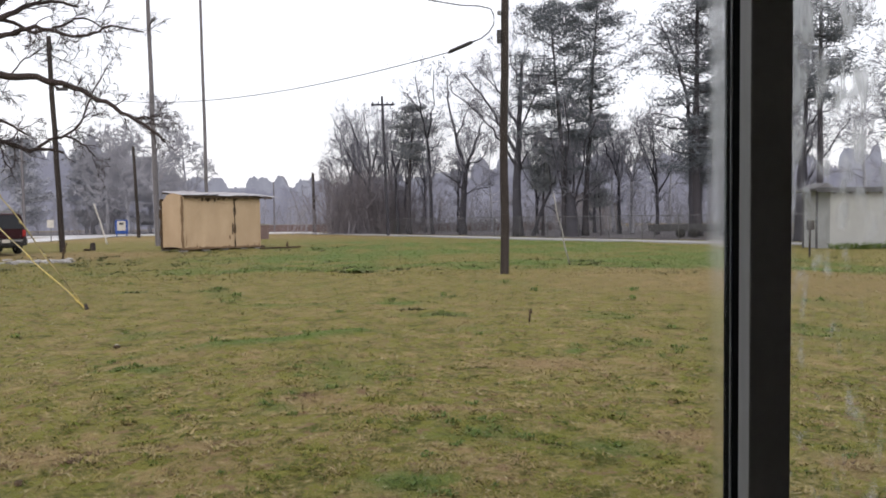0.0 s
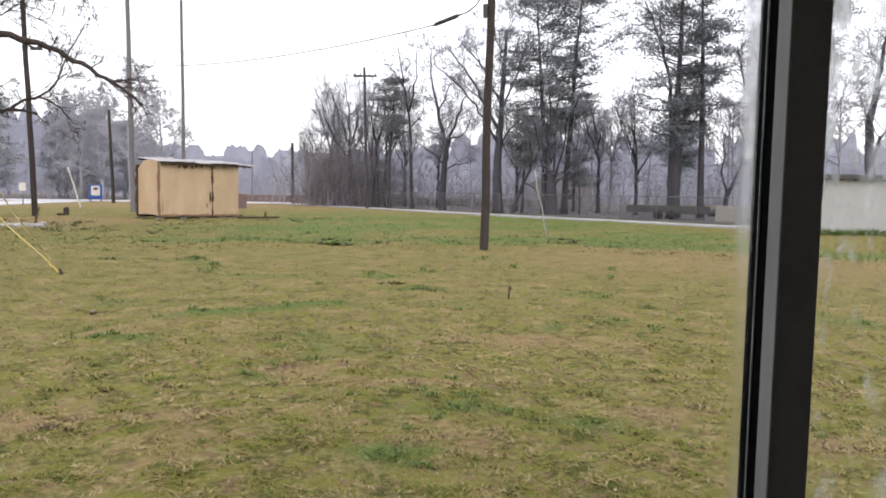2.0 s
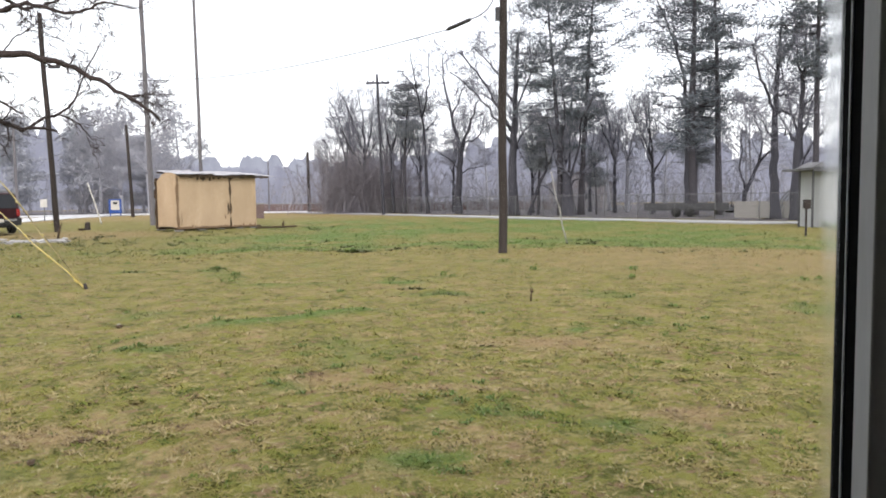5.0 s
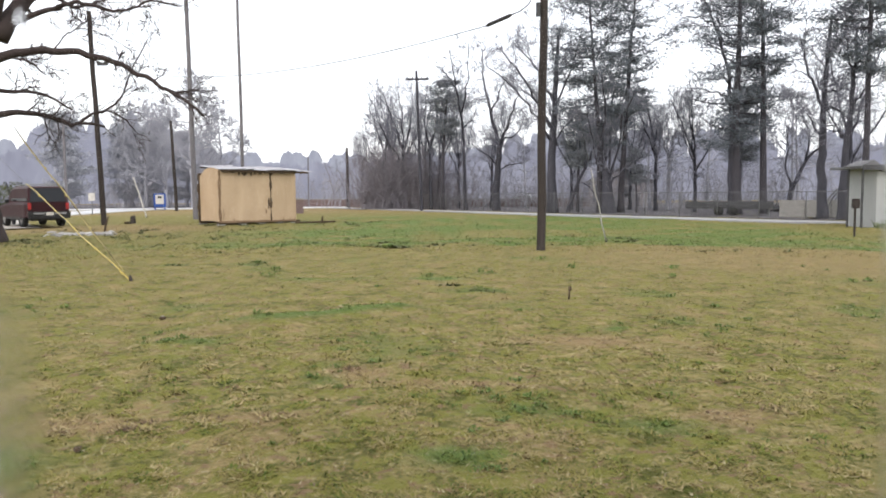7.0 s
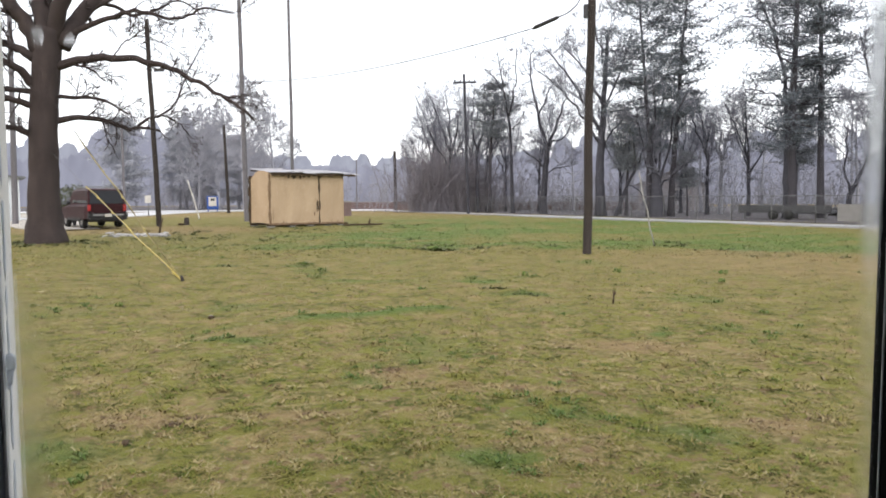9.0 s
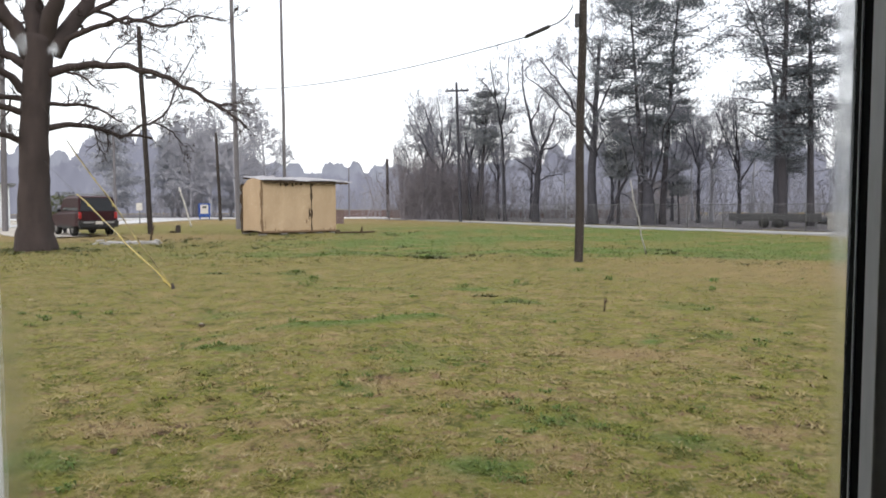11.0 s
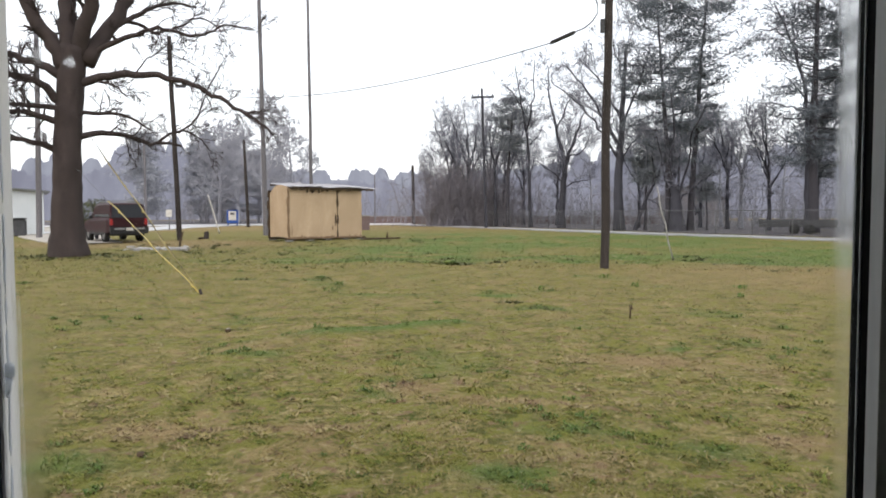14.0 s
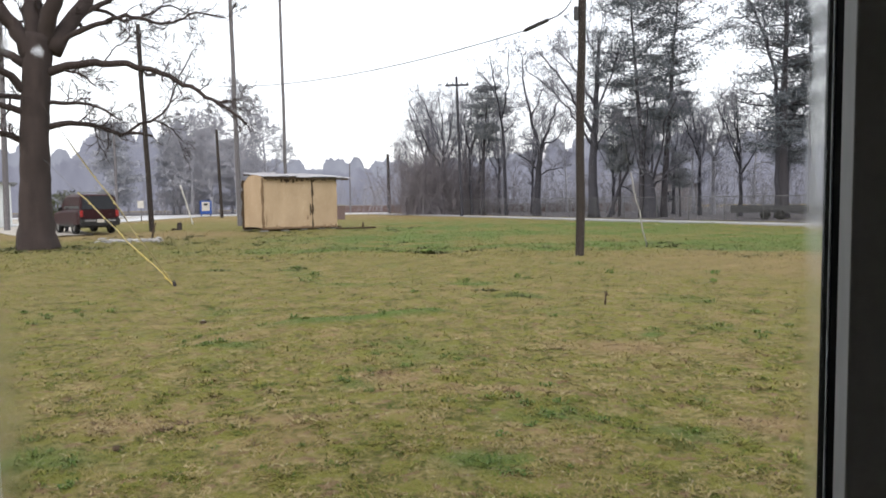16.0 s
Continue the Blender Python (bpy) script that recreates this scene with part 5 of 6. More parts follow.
b1 = shaped_tree("bare_tree", pose(-7.62, 75.62, 0, 0, 0, 5.8), "broad bare grey tree with fine dense twigs", 112, (
    (0.24, 0.14, (0, -0.2), (-0.06, 3.8), (0.1, 6.14)),
    (0.13, 0.03, (0.09, 5.85), (-0.74, 8.49), (-1.85, 11.69), (-2.7, 12.85)),
    (0.13, 0.03, (0.1, 6.03), (-0.02, 9.65), (-0.55, 12.85)),
    (0.12, 0.03, (0.1, 6.14), (0.91, 9.07), (1.19, 12.28)),
    (0.1, 0.03, (-0.11, 4.39), (-1.35, 6.74), (-2.76, 9.36)),
    (0.1, 0.03, (0.08, 5.26), (1.59, 7.89), (2.22, 10.82)),
), kids=15, long=2.4, levels=3, twig=0.0085)
shaped_tree("bare_tree", pose(-10.03, 77.35, 0, 0, 0, 7.4), "broad bare grey tree with fine dense twigs", 113, (
    (0.2, 0.12, (-0, -0.2), (0.05, 3.28), (0.34, 5.68)),
    (0.11, 0.03, (0.33, 5.56), (-0.46, 8.07), (-1.36, 10.76)),
    (0.11, 0.03, (0.33, 5.56), (0.75, 8.67), (0.62, 11.96)),
    (0.09, 0.03, (0.12, 3.88), (-1.09, 5.98), (-2, 7.78)),
), kids=15, long=2.2, levels=3, twig=0.0085)
shaped_tree("bare_tree", pose(-4.57, 73.86, 0, 0, 0, 3.5), "slim bare grey tree with fine dense twigs", 114, (
    (0.18, 0.1, (0, -0.2), (-0.12, 3.71), (-0.2, 6)),
    (0.1, 0.03, (-0.2, 5.89), (-0.73, 8.86), (-0.39, 11.99)),
    (0.1, 0.03, (-0.2, 5.89), (0.52, 8.28), (0.56, 10.85)),
), kids=14, long=2.0, levels=3, twig=0.0085)


def again(tree, x, y, k, turn):
    copy_thing(tree, Matrix.LocRotScale((x, y, 0), Euler((0, 0, radians(turn))), (k, k, k)))


for x, y, k, turn in ((-9.2, 80.0, 0.95, 70), (-5.6, 79.5, 0.9, 200), (-3.9, 75.8, 0.85, 300), (-1.9, 78.5, 0.85, 20), (-12.2, 82.5, 0.62, 120), (1.6, 77.0, 0.8, 250), (8.6, 66.5, 0.72, 160), (15.2, 62.5, 0.75, 40), (14.2, 68.0, 0.7, 310), (17.0, 57.5, 0.72, 95), (20.5, 58.0, 0.85, 215), (11.0, 63.0, 0.8, 15), (24.5, 49.0, 0.85, 140)):
    again(b1, x, y, k, turn)
b5 = bare_tree("bare_tree", 9.5, 0.18, 15, pose(17.0, 72.0, 0), "small haze-paled bare tree with a rounded crown", M_HAZY, limbs=13, reach=0.4, clear=0.3, twig=0.014, levels=3)
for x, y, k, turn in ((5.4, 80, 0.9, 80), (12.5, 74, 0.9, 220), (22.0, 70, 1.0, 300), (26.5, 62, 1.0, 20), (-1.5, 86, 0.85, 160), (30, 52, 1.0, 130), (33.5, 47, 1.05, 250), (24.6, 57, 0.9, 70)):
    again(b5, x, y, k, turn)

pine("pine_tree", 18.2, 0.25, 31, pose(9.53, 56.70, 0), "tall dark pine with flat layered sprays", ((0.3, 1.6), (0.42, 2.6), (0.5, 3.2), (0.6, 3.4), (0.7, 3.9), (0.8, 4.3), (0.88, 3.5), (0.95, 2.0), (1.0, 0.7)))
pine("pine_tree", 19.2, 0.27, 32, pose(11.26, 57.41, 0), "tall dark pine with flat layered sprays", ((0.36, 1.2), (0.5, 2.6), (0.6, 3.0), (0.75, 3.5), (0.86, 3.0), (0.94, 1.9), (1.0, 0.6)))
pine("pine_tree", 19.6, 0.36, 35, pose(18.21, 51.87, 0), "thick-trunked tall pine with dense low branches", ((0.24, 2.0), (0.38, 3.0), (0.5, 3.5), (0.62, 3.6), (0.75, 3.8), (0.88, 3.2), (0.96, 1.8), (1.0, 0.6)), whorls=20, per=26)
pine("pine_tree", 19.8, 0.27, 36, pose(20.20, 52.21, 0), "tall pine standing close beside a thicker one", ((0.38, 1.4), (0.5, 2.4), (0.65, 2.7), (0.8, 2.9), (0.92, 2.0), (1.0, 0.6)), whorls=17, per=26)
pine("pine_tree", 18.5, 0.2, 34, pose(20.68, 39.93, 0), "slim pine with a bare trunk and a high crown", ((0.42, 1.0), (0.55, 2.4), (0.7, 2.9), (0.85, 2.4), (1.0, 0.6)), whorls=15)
pine("pine_tree", 12.4, 0.22, 33, pose(-3.33, 71.91, 0), "smaller haze-greyed pine with a rounded crown", ((0.6, 1.2), (0.7, 2.0), (0.85, 1.9), (1.0, 0.8)), None, M_MIDNEEDLE, whorls=10, per=26)
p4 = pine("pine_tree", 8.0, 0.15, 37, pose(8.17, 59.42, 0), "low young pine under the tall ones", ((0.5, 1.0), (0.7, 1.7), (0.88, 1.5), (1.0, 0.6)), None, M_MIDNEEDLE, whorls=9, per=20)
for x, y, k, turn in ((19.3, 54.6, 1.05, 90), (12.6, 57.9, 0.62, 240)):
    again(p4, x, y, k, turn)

# trees across the side road, paled by haze put into bark and needles
h1 = bare_tree("far_bare_tree", 15.5, 0.34, 41, pose(-35.2, 89.3, 0), "haze-paled bare tree across the side road", M_HAZY, "far trees", limbs=24, reach=0.36, clear=0.2, twig=0.024, levels=4, kids=(9, 6, 5, 3))
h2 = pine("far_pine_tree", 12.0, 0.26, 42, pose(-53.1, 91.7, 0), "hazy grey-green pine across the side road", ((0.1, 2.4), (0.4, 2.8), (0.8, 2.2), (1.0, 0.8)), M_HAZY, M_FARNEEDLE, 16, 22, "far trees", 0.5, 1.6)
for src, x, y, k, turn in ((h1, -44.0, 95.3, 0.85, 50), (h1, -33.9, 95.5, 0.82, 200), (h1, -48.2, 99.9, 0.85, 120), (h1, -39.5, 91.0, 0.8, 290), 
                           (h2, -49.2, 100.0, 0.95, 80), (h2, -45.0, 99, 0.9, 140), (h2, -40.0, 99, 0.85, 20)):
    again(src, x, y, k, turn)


def thicket(name, spots, label, rng, mat):
    """Twiggy undergrowth: stems that fork, in one mass."""
    lines = []
    for x, y, rx, ry, h, count in spots:
        for _ in range(count):
            px, py = x + rng.normal(0, rx), y + rng.normal(0, ry)
            hh = h * rng.uniform(0.4, 1.1)
            d = (rng.normal(0, 0.25), rng.normal(0, 0.25), 1)
            pts, rad, dirs = wander((px, py, -0.1), d, hh, 0.03, 0.015, 4, rng, 0.12, 0.02)
            lines.append((pts, rad, 3))
            for k in range(1, 5):
                for _ in range(3):
                    e = pts[k] + rng.normal(0, 0.3, 3) * hh * 0.4 * (1, 1, 0.7) + (0, 0, hh * 0.1)
                    lines.append((np.array([pts[k], (pts[k] + e) / 2 + rng.normal(0, 0.05, 3), e]), np.array([0.02, 0.015, 0.012]), 3))
    ob = tubes(name, lines, mat, None, "", False)
    return tagged(ob, label, "undergrowth", kind="stuff")


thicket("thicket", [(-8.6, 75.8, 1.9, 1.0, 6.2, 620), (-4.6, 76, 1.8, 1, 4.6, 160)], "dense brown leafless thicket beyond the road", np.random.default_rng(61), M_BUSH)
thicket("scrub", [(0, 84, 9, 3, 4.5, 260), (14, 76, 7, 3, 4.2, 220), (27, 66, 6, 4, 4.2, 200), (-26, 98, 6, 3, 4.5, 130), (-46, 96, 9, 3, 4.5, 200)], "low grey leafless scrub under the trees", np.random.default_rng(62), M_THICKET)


# distant woods as glowing sheets, with the mist put into their colour
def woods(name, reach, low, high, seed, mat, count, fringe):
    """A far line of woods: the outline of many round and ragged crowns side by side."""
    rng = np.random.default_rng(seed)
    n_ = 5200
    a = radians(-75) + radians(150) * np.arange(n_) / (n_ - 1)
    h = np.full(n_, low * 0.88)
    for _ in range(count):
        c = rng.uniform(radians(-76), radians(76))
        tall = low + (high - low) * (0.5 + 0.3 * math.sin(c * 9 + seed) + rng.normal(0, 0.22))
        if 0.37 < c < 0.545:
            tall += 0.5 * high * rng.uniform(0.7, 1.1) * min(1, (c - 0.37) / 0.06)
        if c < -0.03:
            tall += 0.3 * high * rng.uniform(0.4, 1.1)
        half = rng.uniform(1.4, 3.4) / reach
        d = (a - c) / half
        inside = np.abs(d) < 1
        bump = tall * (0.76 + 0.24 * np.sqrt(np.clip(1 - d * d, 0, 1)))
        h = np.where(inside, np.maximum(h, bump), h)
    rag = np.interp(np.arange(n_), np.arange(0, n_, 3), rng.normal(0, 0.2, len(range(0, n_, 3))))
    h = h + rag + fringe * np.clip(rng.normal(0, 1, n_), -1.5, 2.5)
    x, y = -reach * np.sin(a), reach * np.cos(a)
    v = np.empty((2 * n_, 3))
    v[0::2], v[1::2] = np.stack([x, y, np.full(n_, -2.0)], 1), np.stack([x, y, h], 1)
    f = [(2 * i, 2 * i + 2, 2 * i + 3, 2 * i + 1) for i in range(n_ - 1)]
    return tagged(link_mesh(name, [tuple(q) for q in v], f, mat), "glowing haze-coloured outline of distant woods", "woods", kind="structure")


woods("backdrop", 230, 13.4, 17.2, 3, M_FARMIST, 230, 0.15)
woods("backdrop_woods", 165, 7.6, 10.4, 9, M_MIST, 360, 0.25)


# ---------------------------------------------------------------- car
def build_car():
    yaw = 48.0
    car = base("car", Matrix.LocRotScale((-20.52, 33.95, 0.05), Euler((0, 0, radians(yaw))), (1.045, 1.045, 1.045)), "maroon sport utility car parked on the drive", "car")
    # local: y ahead from the rear bumper, x to its right

    def hull(sections, mat, name, label="", bevel=0.05):
        bm = bmesh.new()
        rings = []
        for y, hw, zb, zt, tw in sections:
            c = min(0.12, (zt - zb) * 0.3)
            pr = [(-hw, zb), (-hw, zt - c), (-hw + (hw - tw) * 0.6, zt - c * 0.25), (-tw + 0.06, zt), (tw - 0.06, zt), (hw - (hw - tw) * 0.6, zt - c * 0.25), (hw, zt - c), (hw, zb)]
            rings.append([bm.verts.new((x, y, z)) for x, z in pr])
        for a, b in zip(rings, rings[1:]):
            for i in range(8):
                bm.faces.new((a[i], a[(i + 1) % 8], b[(i + 1) % 8], b[i]))
        bm.faces.new(rings[0])
        bm.faces.new(rings[-1][::-1])
        return part(name, bm, mat, car, label)

    hull([(0.08, 0.86, 0.52, 1.12, 0.84), (0.4, 0.93, 0.45, 1.16, 0.88), (2.6, 0.93, 0.42, 1.14, 0.88), (3.3, 0.93, 0.42, 1.12, 0.86), (4.4, 0.9, 0.45, 1.02, 0.82), (4.7, 0.82, 0.5, 0.88, 0.76)], M_MAROON, "body", "maroon painted body")
    hull([(0.12, 0.84, 1.10, 1.16, 0.8), (0.30, 0.80, 1.10, 1.84, 0.70), (0.55, 0.80, 1.10, 1.90, 0.70), (2.2, 0.80, 1.10, 1.90, 0.70), (2.75, 0.80, 1.10, 1.82, 0.68), (3.4, 0.84, 1.10, 1.15, 0.8)], M_MAROON, "cabin")
    # glass
    bm = bmesh.new()
    for q in (((-0.76, 0.108, 1.17), (0.76, 0.108, 1.17), (0.67, 0.27, 1.79), (-0.67, 0.27, 1.79)),):
        vs = [bm.verts.new(p) for p in q]
        bk = [bm.verts.new((p[0], p[1] + 0.03, p[2])) for p in q]
        bm.faces.new(vs)
        bm.faces.new(bk[::-1])
        for i in range(4):
            bm.faces.new((vs[i], bk[i], bk[(i + 1) % 4], vs[(i + 1) % 4]))
    part("rear_window", bm, M_TINT, car, "dark tinted rear window")
    for sx in (-1, 1):
        for y0, y1 in ((0.45, 1.2), (1.28, 2.05), (2.13, 2.85)):
            bm = bmesh.new()
            q = [(sx * 0.815, y0, 1.2), (sx * 0.815, y1, 1.2), (sx * 0.755, y1 - (0.25 if y1 > 2.5 else 0), 1.72), (sx * 0.755, y0 + 0.04, 1.72)]
            vs = [bm.verts.new(p) for p in q]
            bk = [bm.verts.new((p[0] - sx * 0.05, p[1], p[2])) for p in q]
            bm.faces.new(vs)
            bm.faces.new(bk[::-1])
            for i in range(4):
                bm.faces.new((vs[i], bk[i], bk[(i + 1) % 4], vs[(i + 1) % 4]))
            part("side_window", bm, M_TINT, car, "tinted side window")
        box("rail", (sx * 0.62 - 0.02, 0.5, 1.93), (sx * 0.62 + 0.02, 2.4, 1.97), M_CHROME, car, "roof rack rail", 0.008)
        box("tail_lamp", (sx * 0.80 - 0.07, 0.05, 0.82), (sx * 0.80 + 0.07, 0.12, 1.12), M_REDLAMP, car, "red tail lamp", 0.01)
        box("mirror", (sx * 0.98 - 0.1, 2.75, 1.12), (sx * 0.98 + 0.08, 2.83, 1.28), M_BLACKPL, car, "", 0.02)
        box("sill", (sx * 0.9 - 0.05, 0.9, 0.36), (sx * 0.9 + 0.05, 3.2, 0.48), M_BLACKPL, car)
    for y in (0.8, 2.1):
        box("rack_bar", (-0.64, y - 0.02, 1.96), (0.64, y + 0.02, 1.99), M_CHROME, car)
    box("rear_bumper", (-0.9, -0.06, 0.50), (0.9, 0.14, 0.72), M_BLACKPL, car, "dark rear bumper", 0.03)
    for sx in (-1, 1):
        box("bumper_strip", (sx * 0.45 - 0.24, -0.072, 0.6), (sx * 0.45 + 0.24, -0.062, 0.68), M_CHROME, car, "dull chrome bumper strip", 0.004)
    box("bumper_pad", (-0.88, -0.05, 0.40), (0.88, 0.12, 0.50), M_BLACKPL, car, "", 0.02)
    box("number_plate", (-0.16, -0.075, 0.545), (0.16, -0.062, 0.69), M_OFFWHITE, car, "plain pale number plate")
    box("front_bumper", (-0.88, 4.6, 0.45), (0.88, 4.82, 0.68), M_CHROME, car, "", 0.03)
    box("underbody", (-0.7, 0.3, 0.3), (0.7, 4.4, 0.5), M_BLACKPL, car)
    for sx in (-1, 1):
        for y in (1.05, 3.75):
            bm = bmesh.new()
            prof = ((0.24, -0.1), (0.34, -0.12), (0.37, -0.09), (0.37, 0.09), (0.34, 0.12), (0.24, 0.1))
            rings = []
            for k in range(20):
                a = k * math.tau / 20
                rings.append([bm.verts.new((sx * 0.8 + o, y + r * math.cos(a), 0.37 + r * math.sin(a))) for r, o in prof])
            for k in range(20):
                a, b = rings[k], rings[(k + 1) % 20]
                for i in range(6):
                    bm.faces.new((a[i], a[(i + 1) % 6], b[(i + 1) % 6], b[i]))
            wheel = part("tyre", bm, M_RUBBER, car, "", True)
            tubes("rim", [([(sx * 0.8 - 0.08, y, 0.37), (sx * 0.8 + sx * 0.09, y, 0.37), (sx * 0.8 + sx * 0.1, y, 0.37)], (0.24, 0.24, 0.1), 16)], M_CHROME, wheel, "dull wheel rim")


build_car()

# rubble, stump, newspaper box and small things on the lawn
rub = base("rubble_pile", pose(-15.3, 27.6, 0), "low pile of pale broken concrete on the lawn", "rubble")
rr = random.Random(3)
for k in range(60):
    bm = bmesh.new()
    s = rr.uniform(0.05, 0.19)
    blob(bm, (rr.gauss(0, 0.75), rr.gauss(0, 0.7), s * 0.25), (s * 1.3, s, s * 0.55), rr, 0.35)
    part("chunk", bm, M_RUBBLE, rub)
tubes("stick", [([(0.75, 0.0, -0.05), (0.8, 0.02, 0.35), (0.95, 0.0, 0.75)], (0.045, 0.04, 0.02), 6)], M_ROTWOOD, rub, "short dark stick")
st = base("stump", pose(-18.55, 38.3, 0), "short grey cut stump in the grass", "stump")
tubes("trunk", [([(0, 0, -0.05), (0.0, 0, 0.05), (0.01, 0, 0.4), (0.0, 0, 0.46)], (0.2, 0.15, 0.13, 0.1), 10)], M_POLE, st)
box("offcut", (-0.45, -0.1, -0.02), (-0.2, 0.1, 0.14), M_ROTWOOD, st, "", 0.02)

nb = base("newspaper_box", pose(-34.6, 78.0, 0.06, 0, 0, 22), "blue newspaper box with a white front panel", "newspaper box")
box("cabinet", (-0.62, -0.4, 0.25), (0.62, 0.4, 1.75), M_BLUE, nb, "blue cabinet", 0.04)
box("front_panel", (-0.42, -0.43, 0.6), (0.42, -0.4, 1.62), M_OFFWHITE, nb, "white front panel")
box("print_bar", (-0.2, -0.436, 1.2), (0.22, -0.43, 1.45), M_DARK, nb)
for sx in (-1, 1):
    for sy in (-1, 1):
        box("leg", (sx * 0.5 - 0.05, sy * 0.3 - 0.05, -0.02), (sx * 0.5 + 0.05, sy * 0.3 + 0.05, 0.25), M_BLUE, nb)

pl = base("brick_pillar", pose(-14.9, 60.4, 0, 0, 0, 15), "red brick pillar with a pale cap", "pillar")
box("shaft", (-0.35, -0.35, -0.03), (0.35, 0.35, 1.15), M_BRICK, pl, "", 0.01)
box("cap", (-0.42, -0.42, 1.15), (0.42, 0.42, 1.27), M_RUBBLE, pl, "pale stone cap", 0.02)

tw = base("sprout", pose(1.22, 10.35, 0), "thin dead weed stalk standing in the lawn", "weed")
tubes("stalk", [([(0, 0, -0.02), (0.01, 0, 0.08), (0.0, 0.01, 0.2)], (0.014, 0.012, 0.008), 5)], M_ROTWOOD, tw)
tubes("leaf", [([(0, 0, 0.1), (0.03, 0, 0.15), (0.02, 0, 0.2)], (0.008, 0.014, 0.004), 4)], M_ROTWOOD, tw)


def clod(x, y, s, label, mat, pale):
    c = base("clod", pose(x, y, 0), label, "clod", "clods on the lawn")
    q = random.Random(int(abs(x * 91)))
    bm = bmesh.new()
    for _ in range(4):
        blob(bm, (q.gauss(0, s * 0.5), q.gauss(0, s * 0.5), s * 0.25), (s * 0.6, s * 0.5, s * 0.4), q, 0.4)
    part("lump", bm, mat, c)
    if pale:
        bm = bmesh.new()
        blob(bm, (s * 0.2, 0, s * 0.75), (s * 0.5, s * 0.35, s * 0.12), q, 0.3)
        part("scrap", bm, M_OFFWHITE, c, "pale paper scrap")


clod(-2.48, 4.14, 0.035, "dark damp earth clod on the lawn", M_ROTWOOD, False)
clod(-3.95, 8.65, 0.05, "dark clod with a pale scrap on it", M_ROTWOOD, True)
clod(-2.61, 20.9, 0.16, "low dark green tussock at the lawn's dip", M_WEED, False)
clod(-3.35, 20.8, 0.13, "low dark green tussock at the lawn's dip", M_WEED, False)

# ---------------------------------------------------------------- fence along the road
LINE = [(40, 37.6), (25.5, 37.6), (21.5, 38.0), (17.8, 40.2), (9.6, 51.4), (0.6, 64.8), (-8.4, 78.4)]
fence = base("chain_link_fence", pose(0, 0, 0), "grey chain-link fence along the far side of the road", "fence")
FH = 1.55
shared_post = None
wires = []
for (ax, ay), (bx, by) in zip(LINE, LINE[1:]):
    ln = math.hypot(bx - ax, by - ay)
    n_ = max(1, round(ln / 3.0))
    ux, uy = (bx - ax) / ln, (by - ay) / ln
    for k in range(n_):
        x, y = ax + (bx - ax) * k / n_, ay + (by - ay) * k / n_
        if shared_post is None:
            shared_post = tubes("post", [([(0, 0, -0.1), (0, 0, FH), (0, 0, FH + 0.05)], (0.024, 0.024, 0.012), 8)], M_STEEL, fence)
            shared_post.location = (x, y, 0)
        else:
            po = new("post", shared_post.data)
            po.parent, po.location = fence, (x, y, 0)
    tubes("top_rail", [([(ax, ay, FH), ((ax + bx) / 2, (ay + by) / 2, FH), (bx, by, FH)], (0.024,) * 3, 6)], M_STEEL, fence)
    step_ = 0.11
    for k in range(int(ln / step_)):
        s = k * step_
        for sg in (-1, 1):
            e = s + sg * (FH - 0.05)
            t0, t1 = s, min(max(e, 0), ln)
            zt = 0.05 + abs(t1 - t0)
            wires.append(([(ax + ux * t0, ay + uy * t0, 0.05), (ax + ux * t1, ay + uy * t1, zt)], (0.003, 0.003), 3))
mesh_part = tubes("wire_mesh", wires, M_STEEL, fence, "grey wire mesh", False)
tagged(mesh_part, kind="stuff")

# low brick wall and parked things beyond it
lw = base("brick_wall", pose(0, 0, 0), "low dark red brick wall beyond the road", "wall")
for k, (ax, ay, bx, by) in enumerate(((-24, 93, -13, 91), (-13, 91, 2, 88), (2, 88, 13, 85.5))):
    ln, an = math.hypot(bx - ax, by - ay), math.degrees(math.atan2(by - ay, bx - ax))
    seg = box("wall_section", (0, -0.15, -0.05), (ln, 0.15, 0.95), M_BRICK, lw)
    seg.matrix_world = pose(ax, ay, 0, 0, 0, an)
    cp = box("coping", (0, -0.2, 0.95), (ln, 0.2, 1.03), M_BLOCK, lw, "grey coping")
    cp.matrix_world = pose(ax, ay, 0, 0, 0, an)


def far_car(x, y, yaw, paint, label):
    c = base("far_car", pose(x, y, 0.0, 0, 0, yaw), label, "car", "far parked cars")
    bm = bmesh.new()
    add_box(bm, (-0.85, 0, 0.35), (0.85, 4.4, 0.9), 0.1)
    vs = add_box(bm, (-0.78, 0.7, 0.88), (0.78, 3.3, 1.42))
    for v in vs:
        if v.co.z > 1.2:
            v.co.x *= 0.82
            v.co.y = 2.0 + (v.co.y - 2.0) * 0.68
    part("body", bm, paint, c)
    for sx in (-1, 1):
        box("side_window", (sx * 0.74 - 0.03, 1.1, 0.95), (sx * 0.74 + 0.03, 2.9, 1.3), M_TINT, c)
        for yy in (0.85, 3.5):
            tubes("wheel", [([(sx * 0.7, yy, 0.31), (sx * 0.8, yy, 0.31), (sx * 0.87, yy, 0.31)], (0.31, 0.31, 0.28), 14)], M_RUBBER, c)
    return c


far_car(9.0, 107, 80, M_LEFTWHITE, "white car parked among the trees")


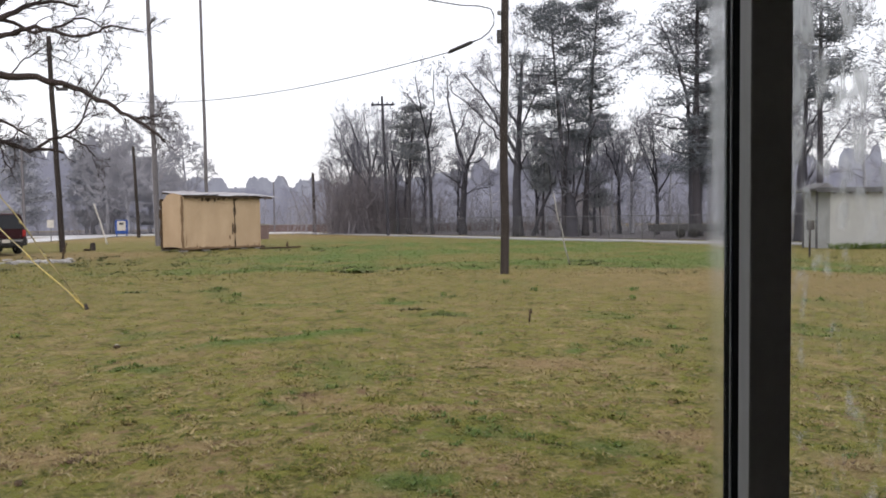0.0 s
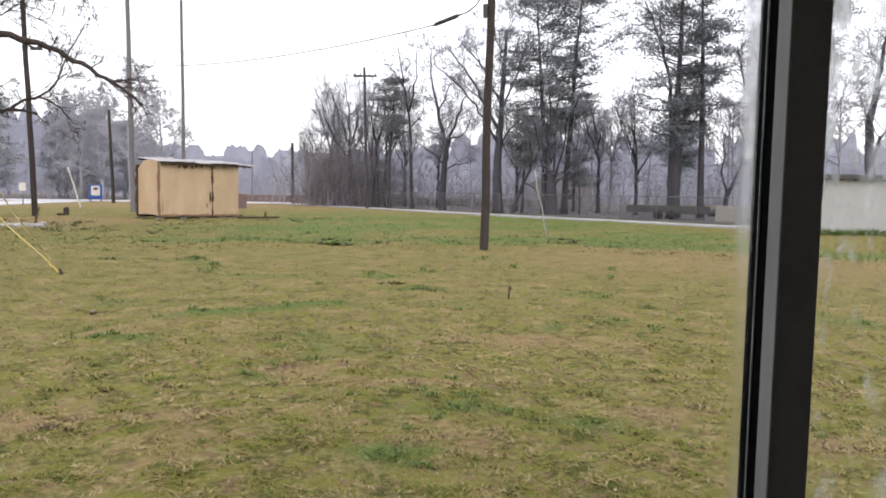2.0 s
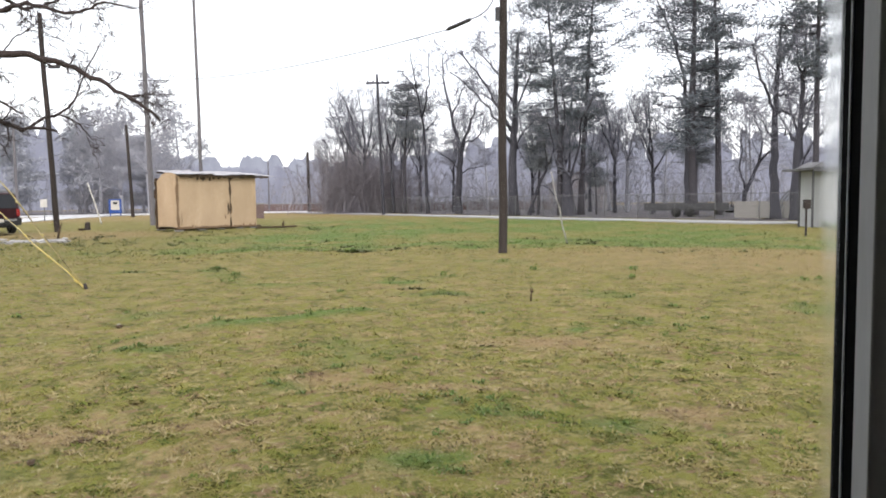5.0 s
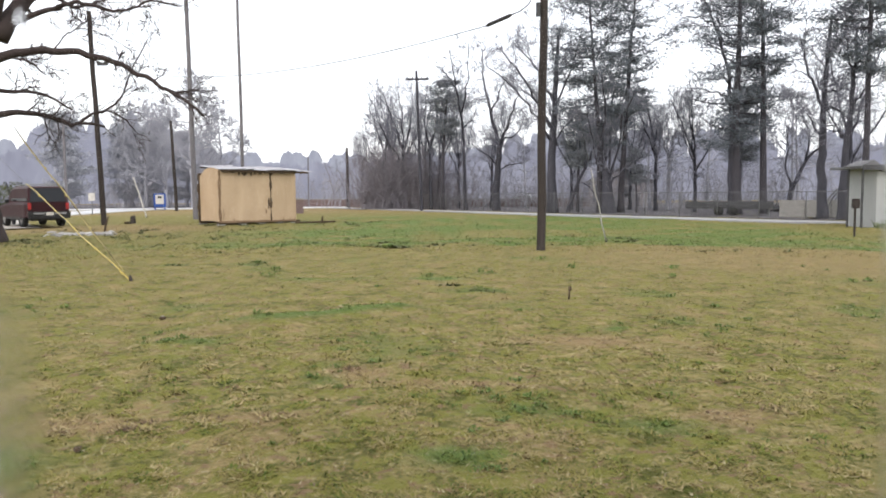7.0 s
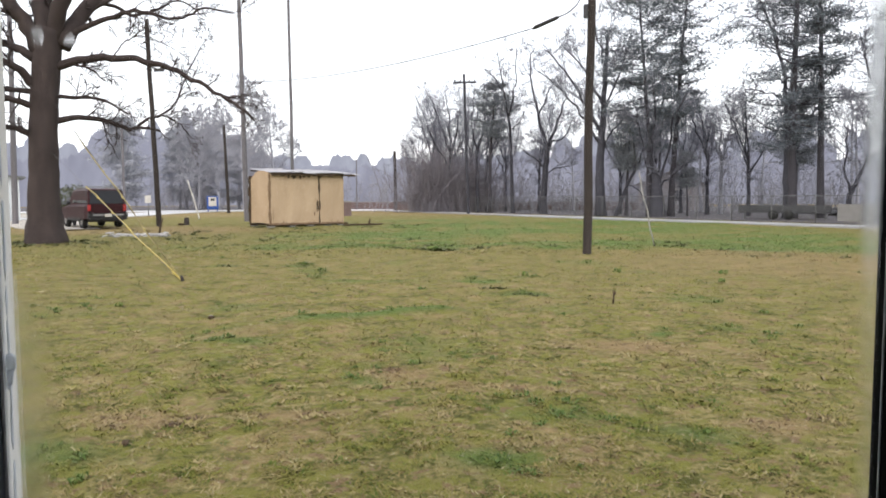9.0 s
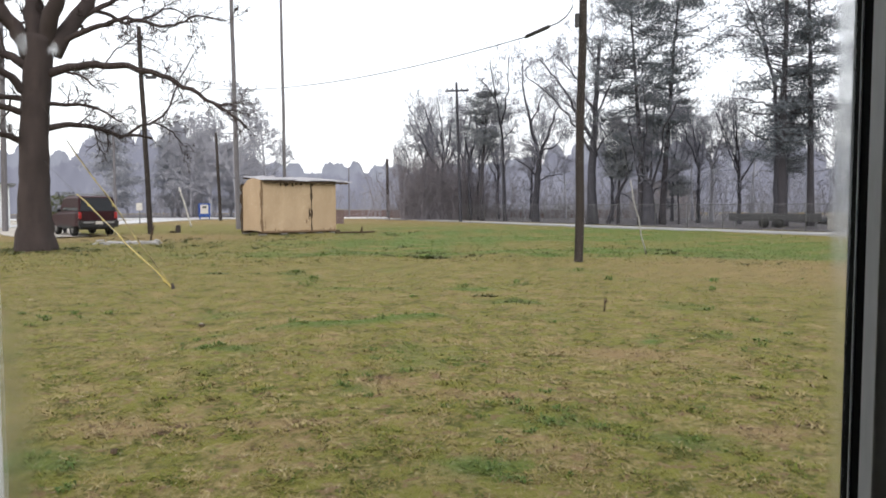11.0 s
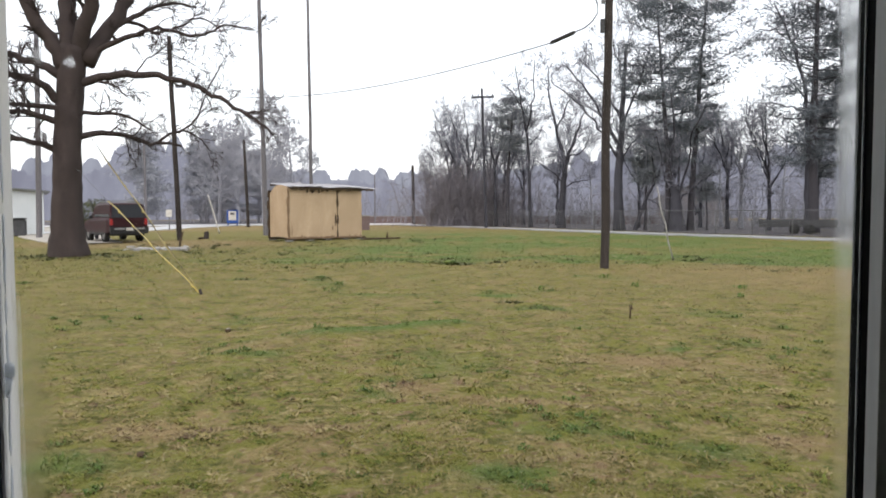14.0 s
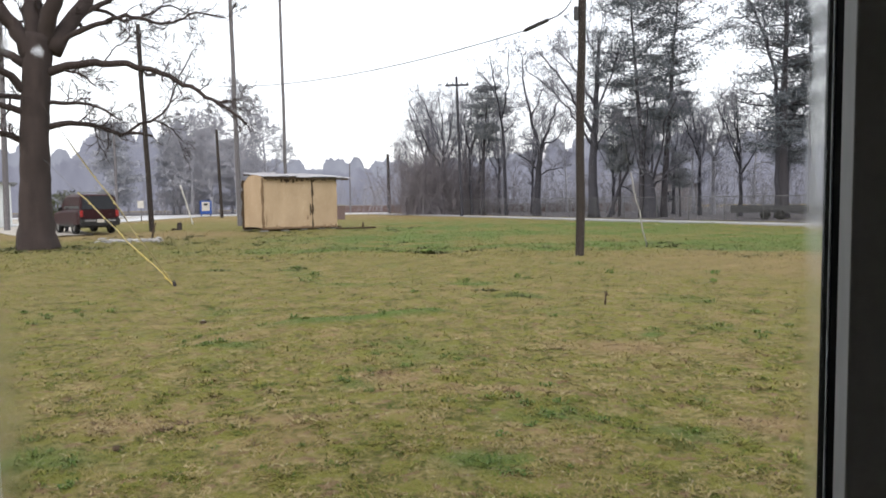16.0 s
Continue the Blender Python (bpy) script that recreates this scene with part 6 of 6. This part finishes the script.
# ---------------------------------------------------------------- buildings
def gable_house(name, m, w, d, h, rise, wall_mat, roof_mat, over, label, windows=()):
    b = base(name, m, label, "building")
    t = 0.15
    for lo, hi in (((0, 0, -0.05), (w, t, h)), ((0, d - t, -0.05), (w, d, h)), ((0, t, -0.05), (t, d - t, h)), ((w - t, t, -0.05), (w, d - t, h))):
        box("wall", lo, hi, wall_mat, b)
    bm = bmesh.new()
    for y0 in (0.02, d - 0.12):
        vs = [bm.verts.new(p) for p in ((0.02, y0, h), (w - 0.02, y0, h), (w / 2, y0, h + rise), (0.02, y0 + 0.1, h), (w - 0.02, y0 + 0.1, h), (w / 2, y0 + 0.1, h + rise))]
        for f in ((0, 1, 2), (5, 4, 3), (0, 3, 4, 1), (1, 4, 5, 2), (2, 5, 3, 0)):
            bm.faces.new([vs[i] for i in f])
    part("gable", bm, wall_mat, b)
    for sx in (0, 1):
        bm = bmesh.new()
        e, r_ = (-over, w / 2) if sx == 0 else (w + over, w / 2)
        ze = h - rise * over / (w / 2)
        pr = [(e, ze), (r_, h + rise), (r_, h + rise + 0.1), (e, ze + 0.1)]
        a = [bm.verts.new((x, -over, z)) for x, z in pr]
        c = [bm.verts.new((x, d + over, z)) for x, z in pr]
        bm.faces.new(a)
        bm.faces.new(c[::-1])
        for i in range(4):
            bm.faces.new((a[i], c[i], c[(i + 1) % 4], a[(i + 1) % 4]))
        part("roof", bm, roof_mat, b, "shingled roof slope")
    for x0, z0, x1, z1 in windows:
        wf = box("window", (x0 - 0.08, -0.04, z0 - 0.08), (x1 + 0.08, -0.002, z1 + 0.08), M_OFFWHITE, b)
        box("pane", (x0, -0.06, z0), (x1, -0.042, z1), M_TINT, wf, "dark pane")
    return b


# small white block building by the road
wb = base("white_building", pose(16.7, 31.3, 0, 0, 0, 2), "small dull white block building with a low dark roof", "building")
for lo, hi in (((0, 0, -0.05), (4.4, 0.18, 2.5)), ((0, 2.02, -0.05), (4.4, 2.2, 2.5)), ((0, 0.18, -0.05), (0.18, 2.02, 2.5)), ((4.22, 0.18, -0.05), (4.4, 2.02, 2.5))):
    box("wall", lo, hi, M_WHITE, wb, "dull white block wall")
bm = bmesh.new()
add_box(bm, (-0.7, -0.25, 2.5), (4.7, 2.45, 2.6), 0.01)
part("roof", bm, M_SHINGLE, wb, "low dark roof")
box("fascia", (-0.72, -0.3, 2.43), (4.72, -0.25, 2.64), M_DARK, wb, "dark fascia board")
for k in range(7):
    box("rafter_end", (0.1 + k * 0.68, -0.24, 2.37), (0.2 + k * 0.68, -0.002, 2.499), M_ROTWOOD, wb)
bm = bmesh.new()
vs = [bm.verts.new(p) for p in ((-0.75, -0.1, 2.6), (0.15, -0.1, 2.6), (-0.2, -0.1, 2.86), (-0.75, 1.2, 2.6), (0.15, 1.2, 2.6), (-0.2, 1.2, 2.86))]
for f in ((0, 1, 2), (5, 4, 3), (0, 3, 4, 1), (1, 4, 5, 2), (2, 5, 3, 0)):
    bm.faces.new([vs[i] for i in f])
part("porch_gable", bm, M_SHINGLE, wb, "small gabled porch roof")
for y in (0.0, 1.1):
    box("porch_post", (-0.6, y, -0.05), (-0.53, y + 0.07, 2.5), M_DARK, wb)
clumps_at = random.Random(12)
wd = []
for k in range(260):
    x, y = 16.6 + clumps_at.random() * 4.6, 31.15 - clumps_at.random() * 0.35
    wd.append(([(x, y, -0.02), (x + clumps_at.gauss(0, 0.05), y - 0.05, 0.15), (x + clumps_at.gauss(0, 0.12), y - 0.1, clumps_at.uniform(0.12, 0.34))], (0.018, 0.02, 0.006), 3))
tagged(tubes("wall_weeds", wd, M_WEED, None, "", False), "dark green weeds at the white wall's foot", "weeds", kind="stuff")

mb = base("meter_post", pose(13.0, 25.7, 0), "short dark post with a small box on it", "post")
box("post", (-0.03, -0.03, -0.1), (0.03, 0.03, 1.0), M_POLE, mb, "", 0.008)
box("meter_box", (-0.1, -0.1, 0.95), (0.12, 0.08, 1.28), M_POLE, mb, "small dark box", 0.02)

# pale building left of the oak, with its bin
gable_house("pale_building", pose(-45.6, 38.0, 0, 0, 0, 38), 14, 7, 3.0, 0.6, M_LEFTWHITE, M_STEEL, 0.4, "long pale blue-white metal building", ((9.4, 0.9, 10.6, 2.2),))
bn = base("bin", pose(-34.6, 43.4, 0, 0, 0, 35), "dark grey lidded bin by the pale building", "bin")
box("tub", (-0.9, -0.6, 0.0), (0.9, 0.6, 1.1), M_DARK, bn, "", 0.08)
box("lid", (-0.95, -0.65, 1.1), (0.95, 0.65, 1.2), M_BLACKPL, bn, "dark lid", 0.03)

# brown house and yard things behind the fence
gable_house("brown_house", pose(13.4, 88, 0, 0, 0, -12), 7.5, 7, 3.0, 1.5, M_HOUSE, M_SHINGLE, 0.5, "brown house behind the trees", ((1.2, 1.0, 2.4, 2.3), (4.2, 1.0, 5.4, 2.3)))
tr = base("flatbed_trailer", pose(14.2, 50.2, 0, 0, 0, -34), "long dark flatbed trailer behind the fence", "trailer")
box("bed", (0, 0, 0.45), (5.6, 1.8, 0.62), M_DARK, tr, "", 0.02)
box("side_rail", (0, -0.02, 0.62), (5.6, 0.05, 0.95), M_DARK, tr)
for x in (2.2, 3.1):
    tubes("wheel", [([(x, -0.1, 0.33), (x, 0.05, 0.33), (x, 0.12, 0.33)], (0.3, 0.33, 0.3), 14)], M_RUBBER, tr)
for x in (0.3, 5.2):
    box("stand", (x, 0.2, -0.05), (x + 0.1, 0.3, 0.45), M_STEEL, tr)
lb = base("white_barrier", pose(18.6, 45.6, 0, 0, 0, -38), "low white board barrier behind the fence", "barrier")
for k in range(3):
    box("board", (k * 1.45, 0, 0.02), (k * 1.45 + 1.4, 0.08, 1.05), M_BLOCK, lb, "", 0.01)
hp = base("hoop_frame", pose(21.0, 41.8, 0, 0, 0, -35), "pale arched hoop frame with sagging cover", "hoop frame")
for y in (0.0, 1.2, 2.4):
    arc = [(1.45 * math.cos(a), y, 1.95 * math.sin(a) - 0.02) for a in np.linspace(0, math.pi, 17)]
    tubes("hoop", [(arc, [0.05] * 17, 6)], M_STEEL, hp)
for a in (0.8, 1.57, 2.34):
    tubes("purlin", [([(1.45 * math.cos(a), 0, 1.95 * math.sin(a)), (1.45 * math.cos(a), 1.2, 1.95 * math.sin(a)), (1.45 * math.cos(a), 2.4, 1.95 * math.sin(a))], (0.03,) * 3, 6)], M_STEEL, hp)

# evergreen shrub behind the car, a far road sign and a pale far pole
# The shrub stands in for a flat, roof-like dark green shape.
sh = base("evergreen_shrub", pose(-24.7, 37.6, 0), "dark evergreen shrub standing in for a roof-like shape behind the car", "shrub")
srg = np.random.default_rng(71)
tubes("stems", [([(0, 0, -0.1), (srg.normal(0, 0.3), srg.normal(0, 0.3), 1.2), (srg.normal(0, 0.7), srg.normal(0, 0.7), 2.3)], (0.06, 0.04, 0.015), 5) for _ in range(7)], M_BARE, sh)
cs = np.stack([srg.normal(0, 0.75, 60), srg.normal(0, 0.6, 60), srg.uniform(0.7, 2.1, 60)], 1)
needle_mass("foliage", cs, srg.uniform(0.3, 0.6, 60), 60, 0.16, srg, M_TUSSOCK, sh)
rs = base("road_sign", pose(-32.8, 60.6, 0), "small pale road sign on a thin post", "sign")
tubes("post", [([(0, 0, -0.1), (0, 0, 1.0), (0, 0, 1.9)], (0.04, 0.04, 0.04), 6)], M_STEEL, rs)
box("plate", (-0.28, -0.05, 1.15), (0.28, -0.042, 1.8), M_OFFWHITE, rs, "pale sign plate")
